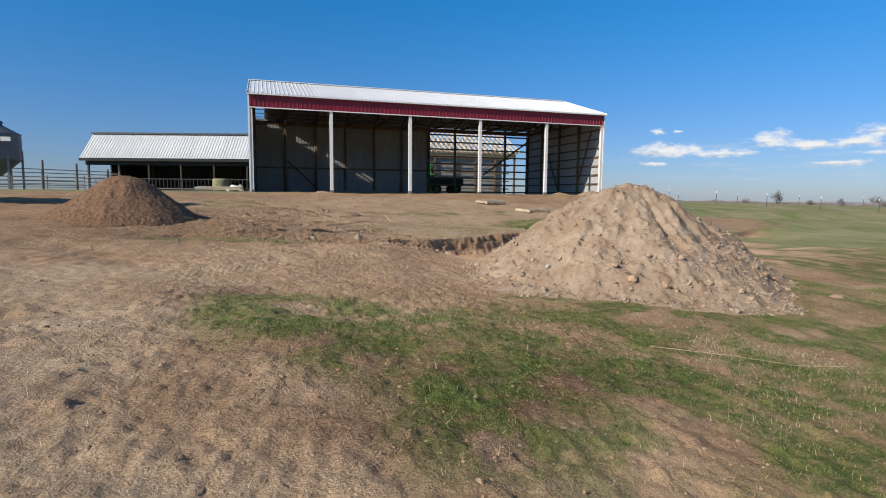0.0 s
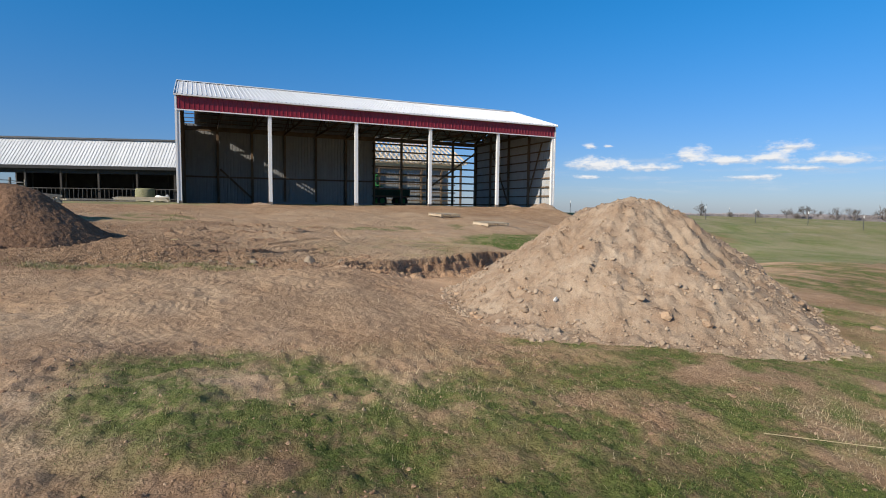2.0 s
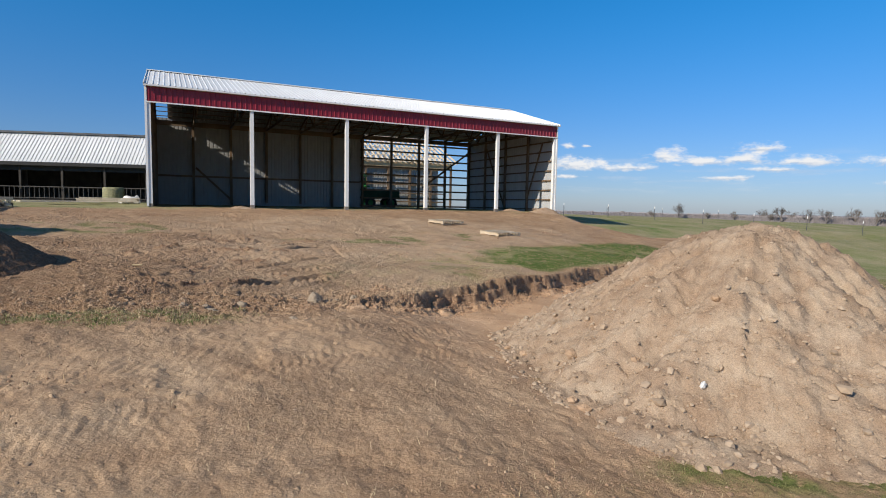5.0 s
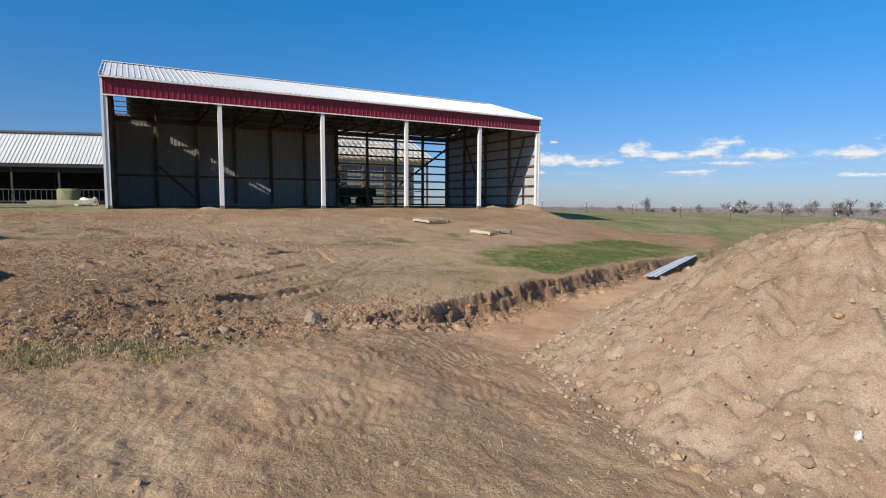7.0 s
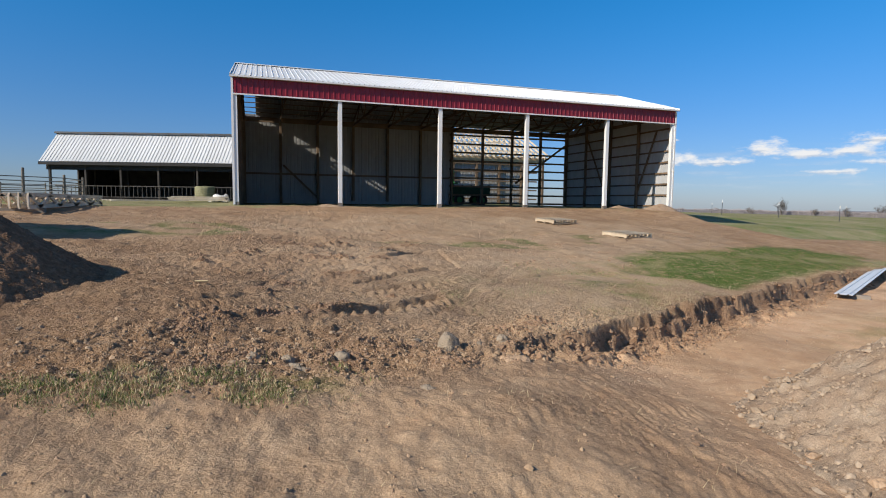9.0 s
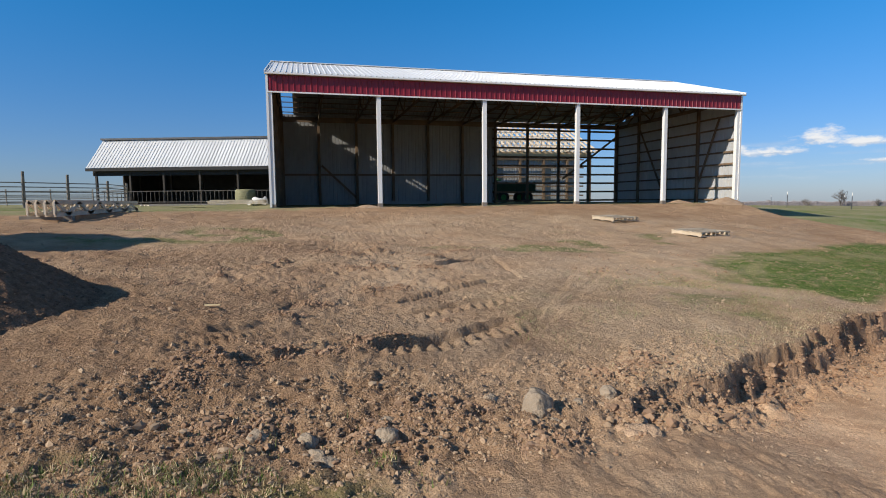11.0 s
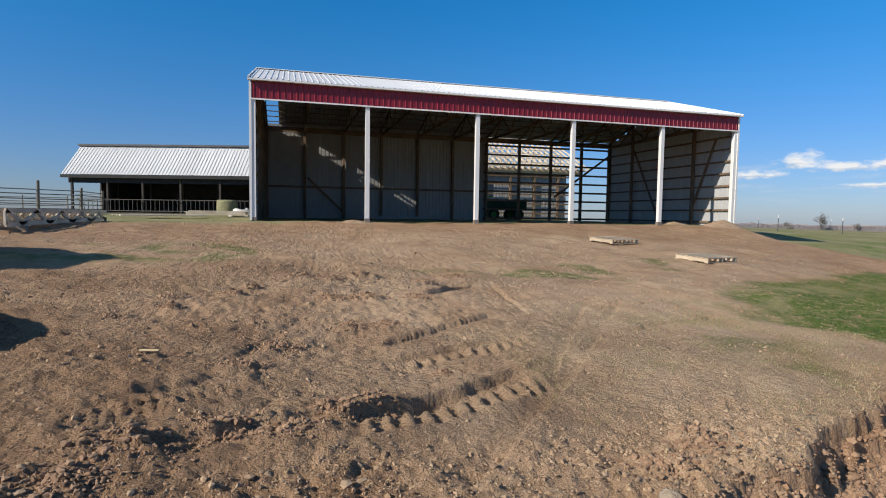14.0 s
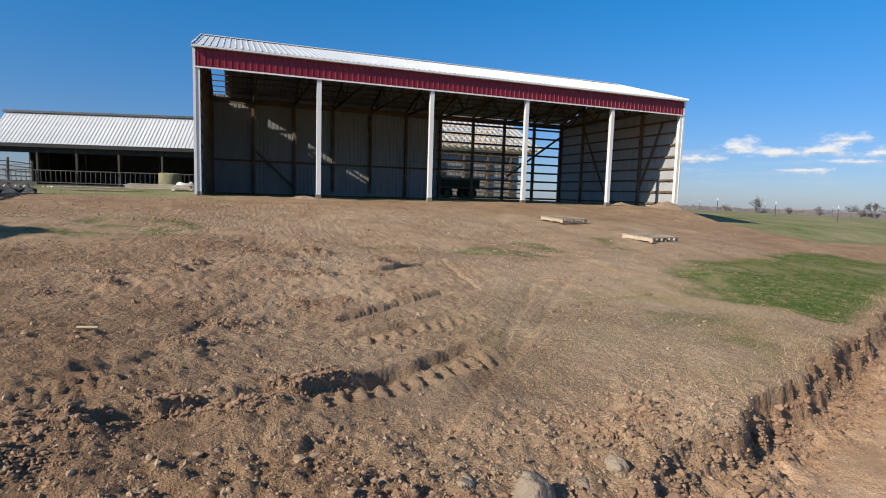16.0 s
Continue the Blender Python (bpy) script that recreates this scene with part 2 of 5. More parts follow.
def soil_material(name, mixed, tones=((0.35, 0.222, 0.131), (0.475, 0.325, 0.203))):
    m = bpy.data.materials.new(name)
    m.use_nodes = True
    nt = m.node_tree
    p = nt.nodes["Principled BSDF"]
    geo = nt.nodes.new("ShaderNodeNewGeometry")
    v = geo.outputs["Position"]

    def attr(n):
        a = nt.nodes.new("ShaderNodeAttribute")
        a.attribute_name = n
        return a.outputs["Fac"]

    big, mid, fine, tiny = noise_node(nt, v, 0.55), noise_node(nt, v, 3.2, 6), noise_node(nt, v, 16, 6, 0.7), noise_node(nt, v, 85, 3, 0.7)
    col = lerp_node(nt, big, *tones)
    col = lerp_node(nt, mid, lerp_node(nt, 0.60, col, (0.235, 0.14, 0.082)), col)
    col = lerp_node(nt, attr("clay"), col, lerp_node(nt, mid, (0.60, 0.37, 0.222), (0.70, 0.475, 0.305)))
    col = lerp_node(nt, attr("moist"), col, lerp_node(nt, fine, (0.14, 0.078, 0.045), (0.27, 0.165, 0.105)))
    if mixed:
        col = lerp_node(nt, attr("dry"), col, lerp_node(nt, fine, (0.43, 0.315, 0.207), (0.58, 0.45, 0.318)))
        straw = lerp_node(nt, fine, (0.36, 0.28, 0.15), (0.56, 0.46, 0.28))
        green = lerp_node(nt, fine, (0.04, 0.09, 0.011), (0.12, 0.165, 0.038))
        col = lerp_node(nt, attr("thatch"), col, straw)
        gap = nt.nodes.new("ShaderNodeMath")
        gap.operation = "MULTIPLY"
        nt.links.new(attr("grass"), gap.inputs[0])
        nt.links.new(noise_node(nt, v, 5.5, 6, 0.75, 0.30, 0.52), gap.inputs[1])
        col = lerp_node(nt, gap.outputs[0], col, green)
        far = lerp_node(nt, noise_node(nt, v, 0.045, 6, 0.7), (0.22, 0.215, 0.085), (0.12, 0.19, 0.042))
        far = lerp_node(nt, noise_node(nt, v, 0.3, 5, 0.7, 0.38, 0.68), far, (0.36, 0.31, 0.19))
        far = lerp_node(nt, noise_node(nt, v, 1.7, 6, 0.75, 0.42, 0.75), far, (0.30, 0.255, 0.14))
        col = lerp_node(nt, attr("field"), col, far)
    h = nt.nodes.new("ShaderNodeHueSaturation")
    r = nt.nodes.new("ShaderNodeMapRange")
    r.inputs[3].default_value, r.inputs[4].default_value = 0.74, 1.22
    nt.links.new(tiny, r.inputs[0])
    nt.links.new(r.outputs[0], h.inputs["Value"])
    nt.links.new(col, h.inputs["Color"])
    nt.links.new(h.outputs[0], p.inputs["Base Color"])
    p.inputs["Roughness"].default_value = 0.95
    p.inputs["Specular IOR Level"].default_value = 0.15
    add = nt.nodes.new("ShaderNodeMath")
    add.operation = "MULTIPLY_ADD"
    nt.links.new(tiny, add.inputs[0])
    add.inputs[1].default_value = 0.35
    nt.links.new(fine, add.inputs[2])
    height = add.outputs[0]
    for scale, weight in ((17.0, 0.9), (41.0, 0.55)):
        warp = nt.nodes.new("ShaderNodeVectorMath")
        warp.operation = "MULTIPLY_ADD"
        wob = nt.nodes.new("ShaderNodeTexNoise")
        wob.inputs["Scale"].default_value = scale * 0.6
        nt.links.new(v, wob.inputs["Vector"])
        nt.links.new(wob.outputs["Color"], warp.inputs[0])
        warp.inputs[1].default_value = (1.1 / scale,) * 3
        nt.links.new(v, warp.inputs[2])
        vo = nt.nodes.new("ShaderNodeTexVoronoi")
        vo.inputs["Scale"].default_value = scale
        nt.links.new(warp.outputs[0], vo.inputs["Vector"])
        k = nt.nodes.new("ShaderNodeMath")
        k.operation = "MULTIPLY_ADD"
        nt.links.new(vo.outputs["Distance"], k.inputs[0])
        k.inputs[1].default_value = -weight
        nt.links.new(height, k.inputs[2])
        height = k.outputs[0]
    b = nt.nodes.new("ShaderNodeBump")
    b.inputs["Distance"].default_value = 0.013
    nt.links.new(height, b.inputs["Height"])
    nt.links.new(attr("crumb"), b.inputs["Strength"])
    nt.links.new(b.outputs[0], p.inputs["Normal"])
    return m


SOIL = soil_material("ground_soil", True)
HEAP_SOIL = soil_material("heap_soil", False, ((0.365, 0.275, 0.195), (0.455, 0.358, 0.265)))


# ---------------------------------------------------------------- mesh helpers
def mesh_object(name, bm, mat, smooth=False):
    me = bpy.data.meshes.new(name)
    bm.to_mesh(me)
    bm.free()
    me.materials.append(mat)
    if smooth:
        me.polygons.foreach_set("use_smooth", [True] * len(me.polygons))
    return new(name, me)


def part(name, bm, mat, parent, label="", smooth=False):
    ob = mesh_object(name, bm, mat, smooth)
    ob.parent = parent
    return tagged(ob, label)


def share(name, me, parent, m):
    ob = new(name, me)
    ob.parent = parent
    ob.matrix_basis = m
    return ob


def thing(name, label, category, m=None, group="", kind=""):
    ob = new(name)
    if m:
        ob.matrix_basis = m
    return tagged(ob, label, category, group, kind)


def box(bm, x0, x1, y0, y1, z0, z1):
    c = [bm.verts.new((x, y, z)) for x in (x0, x1) for y in (y0, y1) for z in (z0, z1)]
    for f in ((0, 1, 3, 2), (4, 6, 7, 5), (0, 4, 5, 1), (2, 3, 7, 6), (0, 2, 6, 4), (1, 5, 7, 3)):
        bm.faces.new([c[i] for i in f])
    return bm


def boxed(x0, x1, y0, y1, z0, z1):
    return box(bmesh.new(), x0, x1, y0, y1, z0, z1)


def beam(bm, a, b, w, h=None, up=(0, 0, 1)):
    """A straight timber of section w x h from a to b."""
    a, b = Vector(a), Vector(b)
    h = h or w
    d = (b - a).normalized()
    s = d.cross(Vector(up))
    if s.length < 1e-3:
        s = d.cross(Vector((0, 1, 0)))
    s.normalize()
    u = s.cross(d)
    r = [[bm.verts.new(p + s * i * w / 2 + u * j * h / 2) for i, j in ((-1, -1), (1, -1), (1, 1), (-1, 1))] for p in (a, b)]
    for k in range(4):
        bm.faces.new((r[0][k], r[0][(k + 1) % 4], r[1][(k + 1) % 4], r[1][k]))
    bm.faces.new(r[0][::-1])
    bm.faces.new(r[1])
    return bm


def tube(bm, pts, radii, sides=8, caps=True):
    rings = []
    for i, p in enumerate(pts):
        p = Vector(p)
        d = (Vector(pts[min(i + 1, len(pts) - 1)]) - Vector(pts[max(i - 1, 0)])).normalized()
        s = d.orthogonal().normalized()
        u = d.cross(s)
        rings.append([bm.verts.new(p + (s * math.cos(2 * math.pi * k / sides) + u * math.sin(2 * math.pi * k / sides)) * radii[i]) for k in range(sides)])
    for a, b in zip(rings, rings[1:]):
        for k in range(sides):
            bm.faces.new((a[k], a[(k + 1) % sides], b[(k + 1) % sides], b[k]))
    if caps:
        bm.faces.new(rings[0][::-1])
        bm.faces.new(rings[-1])
    return bm


def sheet(width, length, pitch=0.2286, rib=0.022, thick=0.004):
    """A ribbed steel sheet: width along x, length along y, ribs standing up z."""
    bm = bmesh.new()
    prof, n = [], max(1, round(width / pitch))
    step = width / n
    for i in range(n):
        x = i * step
        prof += [(x, 0), (x + step * 0.36, 0), (x + step * 0.42, rib), (x + step * 0.58, rib), (x + step * 0.64, 0)]
    prof.append((width, 0))
    rows = [[bm.verts.new((x, y, z + dz)) for x, z in prof] for y, dz in ((0, 0), (length, 0), (length, -thick), (0, -thick))]
    for r in range(4):
        a, b = rows[r], rows[(r + 1) % 4]
        for k in range(len(prof) - 1):
            f = bm.faces.new((a[k], a[k + 1], b[k + 1], b[k]))
            f.material_index = 1 if r == 2 else 0
    bm.normal_update()
    bmesh.ops.recalc_face_normals(bm, faces=bm.faces)
    return bm


def as_mesh(bm, name, mat, under=None):
    me = bpy.data.meshes.new(name)
    bm.to_mesh(me)
    bm.free()
    me.materials.append(mat)
    me.materials.append(under or mat)
    return me


# ---------------------------------------------------------------- terrain shape
def hash2(i, j, seed):
    h = (i.astype(np.int64) * 374761393 + j.astype(np.int64) * 668265263 + seed * 974711) & 0x7FFFFFFF
    h = ((h ^ (h >> 13)) * 1274126177) & 0x7FFFFFFF
    return ((h ^ (h >> 16)) & 0xFFFF) / 65535.0


def vnoise(x, y, seed):
    i, j = np.floor(x), np.floor(y)
    u, v = x - i, y - j
    u, v = u * u * u * (u * (u * 6 - 15) + 10), v * v * v * (v * (v * 6 - 15) + 10)
    a, b, c, d = hash2(i, j, seed), hash2(i + 1, j, seed), hash2(i, j + 1, seed), hash2(i + 1, j + 1, seed)
    return (a * (1 - u) + b * u) * (1 - v) + (c * (1 - u) + d * u) * v * 1.0 - 0.5


def fbm(x, y, scale, octaves, seed, gain=0.5):
    t, amp, norm = 0.0, 1.0, 0.0
    for k in range(octaves):
        f = scale * 2 ** k
        t = t + amp * vnoise(x * f + 17.3 * k, y * f - 9.1 * k, seed + k)
        norm += amp
        amp *= gain
    return t / norm * 2


def smooth(a, b, x):
    t = np.clip((x - a) / (b - a), 0, 1)
    return t * t * (3 - 2 * t)


def base(x, y):
    """The graded slope up to the barn, falling away to the fields."""
    z = np.interp(y, [-400, -60, -33, -26, -19, -15, -7, 0, 40, 120, 600, 3000], [-6, -2.6, -1.52, -1.32, -0.98, -0.76, -0.3, -0.02, 0.15, -0.2, -6, -40])
    z = z - 0.045 * (np.clip(x, -15, 25) - 3) * smooth(0, -15, y)
    z = z - 0.32 * smooth(14, 22.5, x) * smooth(-0.3, -3.5, y) * smooth(-22, -12, y)
    right = np.maximum(0, x - 23.15)
    return z - (0.68 * smooth(0, 1.7, right) + 0.25 * smooth(3, 14, right)) * smooth(-9, -3, y) - 6.0 * (1 - np.exp(-right / 400.0)) \
        - 0.008 * np.maximum(0, right - 500) - 13.0 * smooth(60, 420, x) * smooth(0.8, 1.5, x / np.maximum(y + 28, 1)) \
        + 0.55 * smooth(0.5, 13, y) * smooth(0, 3, right) * smooth(90, 25, y)


def bank_y(x):
    """The line of the cut bank."""
    return np.interp(x, [3.0, 4.25, 5, 6.2, 7.3, 9.3, 11.2, 13.3, 15.7, 26.3], [-20.7, -20.25, -19.95, -19.4, -19.0, -18.25, -17.35, -16.3, -15.2, -10.5]) + 0.12 * fbm(x, x * 0, 0.9, 3, 71)


def bank_h(x):
    return 0.41 * smooth(3.6, 6.4, x) * (1 - 0.35 * smooth(13, 22, x)) * (1 - smooth(23.5, 28.0, x))


def region(x, y, pts, soft=0.5, rough=0.5, seed=5):
    """1 inside a blob given by ellipses (cx, cy, rx, ry, degrees), with a ragged edge."""
    best = np.full_like(x, -9.0)
    for cx, cy, rx, ry, a in pts:
        c, s = math.cos(radians(a)), math.sin(radians(a))
        u, v = (x - cx) * c + (y - cy) * s, -(x - cx) * s + (y - cy) * c
        best = np.maximum(best, 1 - np.sqrt((u / rx) ** 2 + (v / ry) ** 2))
    best = best + rough * fbm(x, y, 0.9, 5, seed)
    return smooth(-soft / 2, soft / 2, best)


def lawn(x, y):
    """Green in front: grass starts beyond a straight wheel-worn edge and thins out to the lane."""
    edge = -25.5 + 0.35 * fbm(x, y, 1.1, 4, 31)
    lane = 1.0 + 0.62 * np.maximum(0, -27.0 - y) * (y > -29.5) + 1.55 * (y <= -29.5) + 0.25 * np.maximum(0, -29.5 - y) + 0.5 * fbm(x, y, 0.8, 4, 33)
    m = smooth(0.15, -0.35, y - edge) * smooth(-0.3, 0.6, x - lane)
    return m * smooth(-0.30, 0.22, fbm(x, y, 0.55, 5, 37) + 0.22) * smooth(-0.6, 0.2, fbm(x, y, 2.4, 3, 39))


def lawn_right(x, y):
    m = smooth(8.8, 11.0, x + 0.8 * fbm(x, y, 0.4, 3, 41)) * smooth(-18.5, -21.5, y - 0.30 * (x - 9))
    return m * smooth(-0.35, 0.25, fbm(x, y, 0.4, 5, 43) + 0.14) * smooth(-0.6, 0.25, fbm(x, y, 2.0, 3, 45))


def back_green(x, y):
    b = region(x, y, [(13.2, -14.8, 3.9, 2.1, 27), (18.6, -12.0, 4.8, 1.6, 22), (10.3, -16.9, 1.1, 0.9, 25)], 0.35, 0.35, 51)
    return b * smooth(0.05, 0.45, bank_y(x) * -1 + y)


def rut(x, y, a, b, width):
    """Distance along and across a wheel track from a to b."""
    ax, ay = a
    dx, dy = b[0] - ax, b[1] - ay
    ln = math.hypot(dx, dy)
    u = ((x - ax) * dx + (y - ay) * dy) / ln
    v = (-(x - ax) * dy + (y - ay) * dx) / ln
    return u, v, smooth(-0.2, 0.1, u) * smooth(ln + 0.2, ln - 0.1, u) * smooth(width * 0.62, width * 0.42, np.abs(v))


# wheel ruts: from, to, width, depth, height of the lug prints
RUTS = [((2.9, -18.98), (4.4, -18.30), 0.42, 0.062, 0.026), ((3.5, -17.62), (4.75, -17.2), 0.34, 0.028, 0.022), ((3.45, -17.12), (4.95, -16.2), 0.26, 0.036, 0.0),
        ((1.7, -19.35), (2.8, -18.92), 0.40, 0.03, 0.0), ((5.9, -17.12), (8.2, -16.15), 0.22, 0.026, 0.0), ((5.62, -13.8), (5.35, -15.95), 0.16, 0.02, 0.0),
        ((1.95, -18.05), (2.65, -16.3), 0.34, 0.012, 0.0), ((4.5, -14.85), (5.4, -14.0), 0.28, 0.04, 0.0), ((4.4, -14.3), (5.6, -13.9), 0.35, 0.03, 0.0),
        ((6.3, -15.6), (4.55, -18.1), 0.30, 0.014, 0.0), ((5.0, -17.75), (3.3, -19.55), 0.42, 0.030, 0.0), ((1.25, -18.9), (2.0, -18.25), 0.34, 0.012, 0.012),
        ((7.2, -15.2), (5.2, -17.6), 0.24, 0.012, 0.0)]
# lumps pushed up by the wheels: place, radius, height
LUMPS = [(2.68, -13.7, 0.30, 0.13), (3.07, -13.95, 0.22, 0.09), (3.63, -13.55, 0.34, 0.15), (1.73, -15.0, 0.16, 0.13), (1.94, -14.55, 0.14, 0.14), (4.56, -13.9, 0.20, 0.10),
         (5.2, -13.25, 0.25, 0.10), (1.15, -15.5, 0.12, 0.11), (1.23, -16.0, 0.10, 0.08), (0.74, -16.36, 0.12, 0.07), (3.12, -16.5, 0.18, 0.07), (3.5, -16.45, 0.16, 0.08),
         (3.45, -15.2, 0.22, 0.09), (4.15, -15.1, 0.22, 0.09), (3.0, -15.3, 0.2, 0.07), (2.45, -19.05, 0.22, 0.10), (2.8, -18.75, 0.18, 0.08), (3.05, -18.62, 0.14, 0.07),
         (1.62, -19.25, 0.22, 0.11), (1.45, -19.6, 0.2, 0.08), (2.1, -19.0, 0.2, 0.07), (3.72, -17.95, 0.07, 0.06), (2.4, -17.2, 0.2, 0.06), (2.1, -17.8, 0.2, 0.06),
         (5.05, -19.55, 0.25, 0.07), (4.6, -19.75, 0.2, 0.09), (3.1, -20.2, 0.35, 0.10), (2.7, -20.55, 0.3, 0.09), (3.6, -20.75, 0.25, 0.08), (1.9, -20.3, 0.35, 0.08)]
LANES = [((-1.5, -25.4), (6.2, -20.9), 0.55), ((-1.2, -23.6), (5.2, -21.4), 0.55), ((0.6, -25.2), (6.6, -24.2), 0.6), ((-2.2, -27.5), (2.0, -21.2), 0.55),
         ((-0.8, -28.0), (3.0, -21.8), 0.55), ((1.5, -23.2), (6.5, -22.3), 0.55), ((-1.8, -19.6), (1.0, -12.8), 0.45), ((-3.5, -12.9), (8.5, -11.2), 0.5), ((-3.5, -11.7), (8.5, -10.0), 0.5)]


def cut(x, y):
    """How far in front of the bank a place lies, and how deep the ground is cut away there."""
    d = bank_y(x) - y + 0.18 * fbm(x, y, 1.2, 3, 73) + 0.06 * fbm(x, y, 3.5, 3, 77, 0.6)
    turf = smooth(0.0, 0.045, d + 0.08 * fbm(x, y, 5.5, 3, 78, 0.7))
    mid = smooth(0.05, 0.12, d + 0.12 * fbm(x, y, 4.2, 3, 74, 0.7))
    toe = smooth(0.10, 0.40, d + 0.25 * fbm(x, y, 2.6, 3, 76, 0.7))
    return d, bank_h(x) * (0.38 * turf + 0.36 * mid + 0.26 * toe) * np.clip(1.03 - d / 6.2, 0, 1)


def ground_height(x, y, detail=True):
    z = base(x, y)
    d, c = cut(x, y)
    z = z - c
    near = np.clip(1.6 - np.hypot(x - 4, y + 20) / 24, 0.0, 1)
    pad = smooth(0.1, 0.6, d) * smooth(8.5, 6.0, d) * smooth(4.5, 6.5, x)
    z = z + near * (0.10 * fbm(x, y, 0.28, 3, 11) + 0.05 * fbm(x, y, 1.1, 3, 13) * (1 - 0.7 * pad))
    # rubble thrown up where the cut begins, and crumbs at the foot of the bank
    ridge = region(x, y, [(2.7, -20.35, 2.0, 0.85, 16), (4.6, -19.9, 1.6, 0.6, 26), (0.6, -20.4, 1.5, 0.8, 5)], 0.8, 0.35, 61) * (1 - smooth(0.5, 1.0, d) * smooth(4.0, 4.8, x))
    z = z - 0.03 * ridge
    foot = smooth(0.05, 0.2, d) * smooth(0.75, 0.25, d) * (bank_h(x) > 0.03)
    rough = ridge + 0.8 * foot + 0.55 * region(x, y, [(2.3, -15.5, 3.4, 3.2, 10), (1.4, -18.6, 2.2, 1.6, 10)], 0.9, 0.4, 63)
    lip = smooth(0.45, 0.0, -d) * (d < 0) * smooth(3.8, 6.0, x) * smooth(24, 20, x)
    rough = rough + 0.5 * lip
    if detail:
        for a, b, w, dep, lug_h in RUTS[:3] + RUTS[10:11]:
            rough = rough * (1 - 0.8 * rut(x, y, a, b, w * 1.6)[2])
        dry_side = region(x, y, [(8.0, -15.0, 4.2, 3.4, 25)], 0.9, 0.3, 64)
        fine = 1 - 0.6 * pad * (1 - foot) - 0.35 * dry_side
        z = z + near * (0.026 + 0.028 * rough) * (np.abs(fbm(x, y, 3.4, 4, 21, 0.75)) * 1.3 - 0.2) * (1 - 0.75 * pad * (1 - foot)) * (1 - 0.4 * dry_side)
        z = z + near * (0.013 + 0.026 * rough) * fbm(x, y, 9.0, 3, 25, 0.85) * fine
        for lx, ly, lr, lh in LUMPS:
            k = (np.abs(x - lx) < 3 * lr) & (np.abs(y - ly) < 3 * lr)
            if k.any():
                e = np.hypot(x[k] - lx, y[k] - ly) / lr * (1 + 0.5 * fbm(x[k], y[k], 2.2 / lr * 0.5, 3, 65))
                z[k] = z[k] + lh * 0.5 * np.exp(-e * e * 1.3) * (0.6 + 1.6 * np.abs(fbm(x[k], y[k], 7.0, 3, 66, 0.8)))
        for a, b, w, dep, lug_h in RUTS:
            u, v, m = rut(x, y, a, b, w)
            m = smooth(-0.2, 0.1, u) * smooth(0.2, -0.1, u - math.dist(a, b)) * smooth(w * 0.53, w * 0.46, np.abs(v + 0.03 * fbm(x, y, 4.0, 2, 69)))
            if not m.any():
                continue
            lug = np.clip(np.sin(2 * np.pi * (u - 0.5 * v) / (0.16 if lug_h > 0.015 else 0.085)) * 2.2, -0.5, 1) * lug_h
            deep = smooth(-w * 0.05, w * 0.30, v)
            edge = 0.7 + 0.6 * np.clip(fbm(u, v, 1.6, 3, 67) + 0.5, 0, 1)
            z = z - m * dep * (0.25 + 1.1 * deep) * edge + m * lug * smooth(w * 0.26, w * 0.08, v) + 0.3 * dep * smooth(w * 0.95, w * 0.55, np.abs(v - w * 0.12)) * (1 - m) * smooth(-0.2, 0.1, u) * smooth(w * 9, 0, u)
        trod = smooth(-24.5, -26.5, y) * smooth(-34, -31, y) * smooth(-5, -3, x) * smooth(8, 4, x)
        z = z + trod * (0.045 * np.abs(fbm(x, y, 4.2, 3, 36, 0.7)) + 0.016 * fbm(x, y, 11.0, 2, 38, 0.9))
        hoof = smooth(-0.15, 0.25, fbm(x, y, 0.7, 3, 34)) * smooth(-20.8, -21.6, y) * smooth(3.2, 2.0, x) * smooth(-4, -2, x) + trod
        z = z - 0.014 * np.clip(hoof, 0, 1) * smooth(0.16, 0.36, fbm(x, y, 3.2, 2, 40, 0.5))
        for a, b, w in LANES:
            u, v, m = rut(x, y, a, b, w)
            lug = np.clip(np.sin(2 * np.pi * (u + 0.8 * np.abs(v)) / 0.105 + 1.4 * fbm(x, y, 2.0, 2, 27)) * 2.0, -1, 1)
            z = z + m * (0.0038 * lug - 0.007) * smooth(-0.35, 0.1, fbm(x, y, 1.3, 3, 29) + 0.05)
    return z


def spaced(stops):
    """Coordinates with a step for each stretch: (start, step), ..., end."""
    out = []
    for (a, st), (b, _) in zip(stops, stops[1:]):
        n = max(1, round((b - a) / st))
        out += [a + (b - a) * k / n for k in range(n)]
    return np.array(out + [stops[-1][0]])


def grid_object(name, X, Y, Z, mat, attrs, keep=None):
    ny, nx = X.shape
    me = bpy.data.meshes.new(name)
    co = np.stack([X, Y, Z], -1).reshape(-1, 3).astype(np.float32)
    i = np.arange(nx * ny).reshape(ny, nx)
    q = np.stack([i[:-1, :-1], i[:-1, 1:], i[1:, 1:], i[1:, :-1]], -1).reshape(-1, 4)
    if keep is not None:
        k = keep.reshape(-1)
        q = q[k[q].all(1)]
    raw_mesh(me, co, q)
    me.polygons.foreach_set("use_smooth", np.ones(len(q), dtype=bool))
    for n, v in attrs.items():
        a = me.attributes.new(n, "FLOAT", "POINT")
        a.data.foreach_set("value", np.ascontiguousarray(v.reshape(-1), dtype=np.float32))
    me.materials.append(mat)
    return new(name, me)


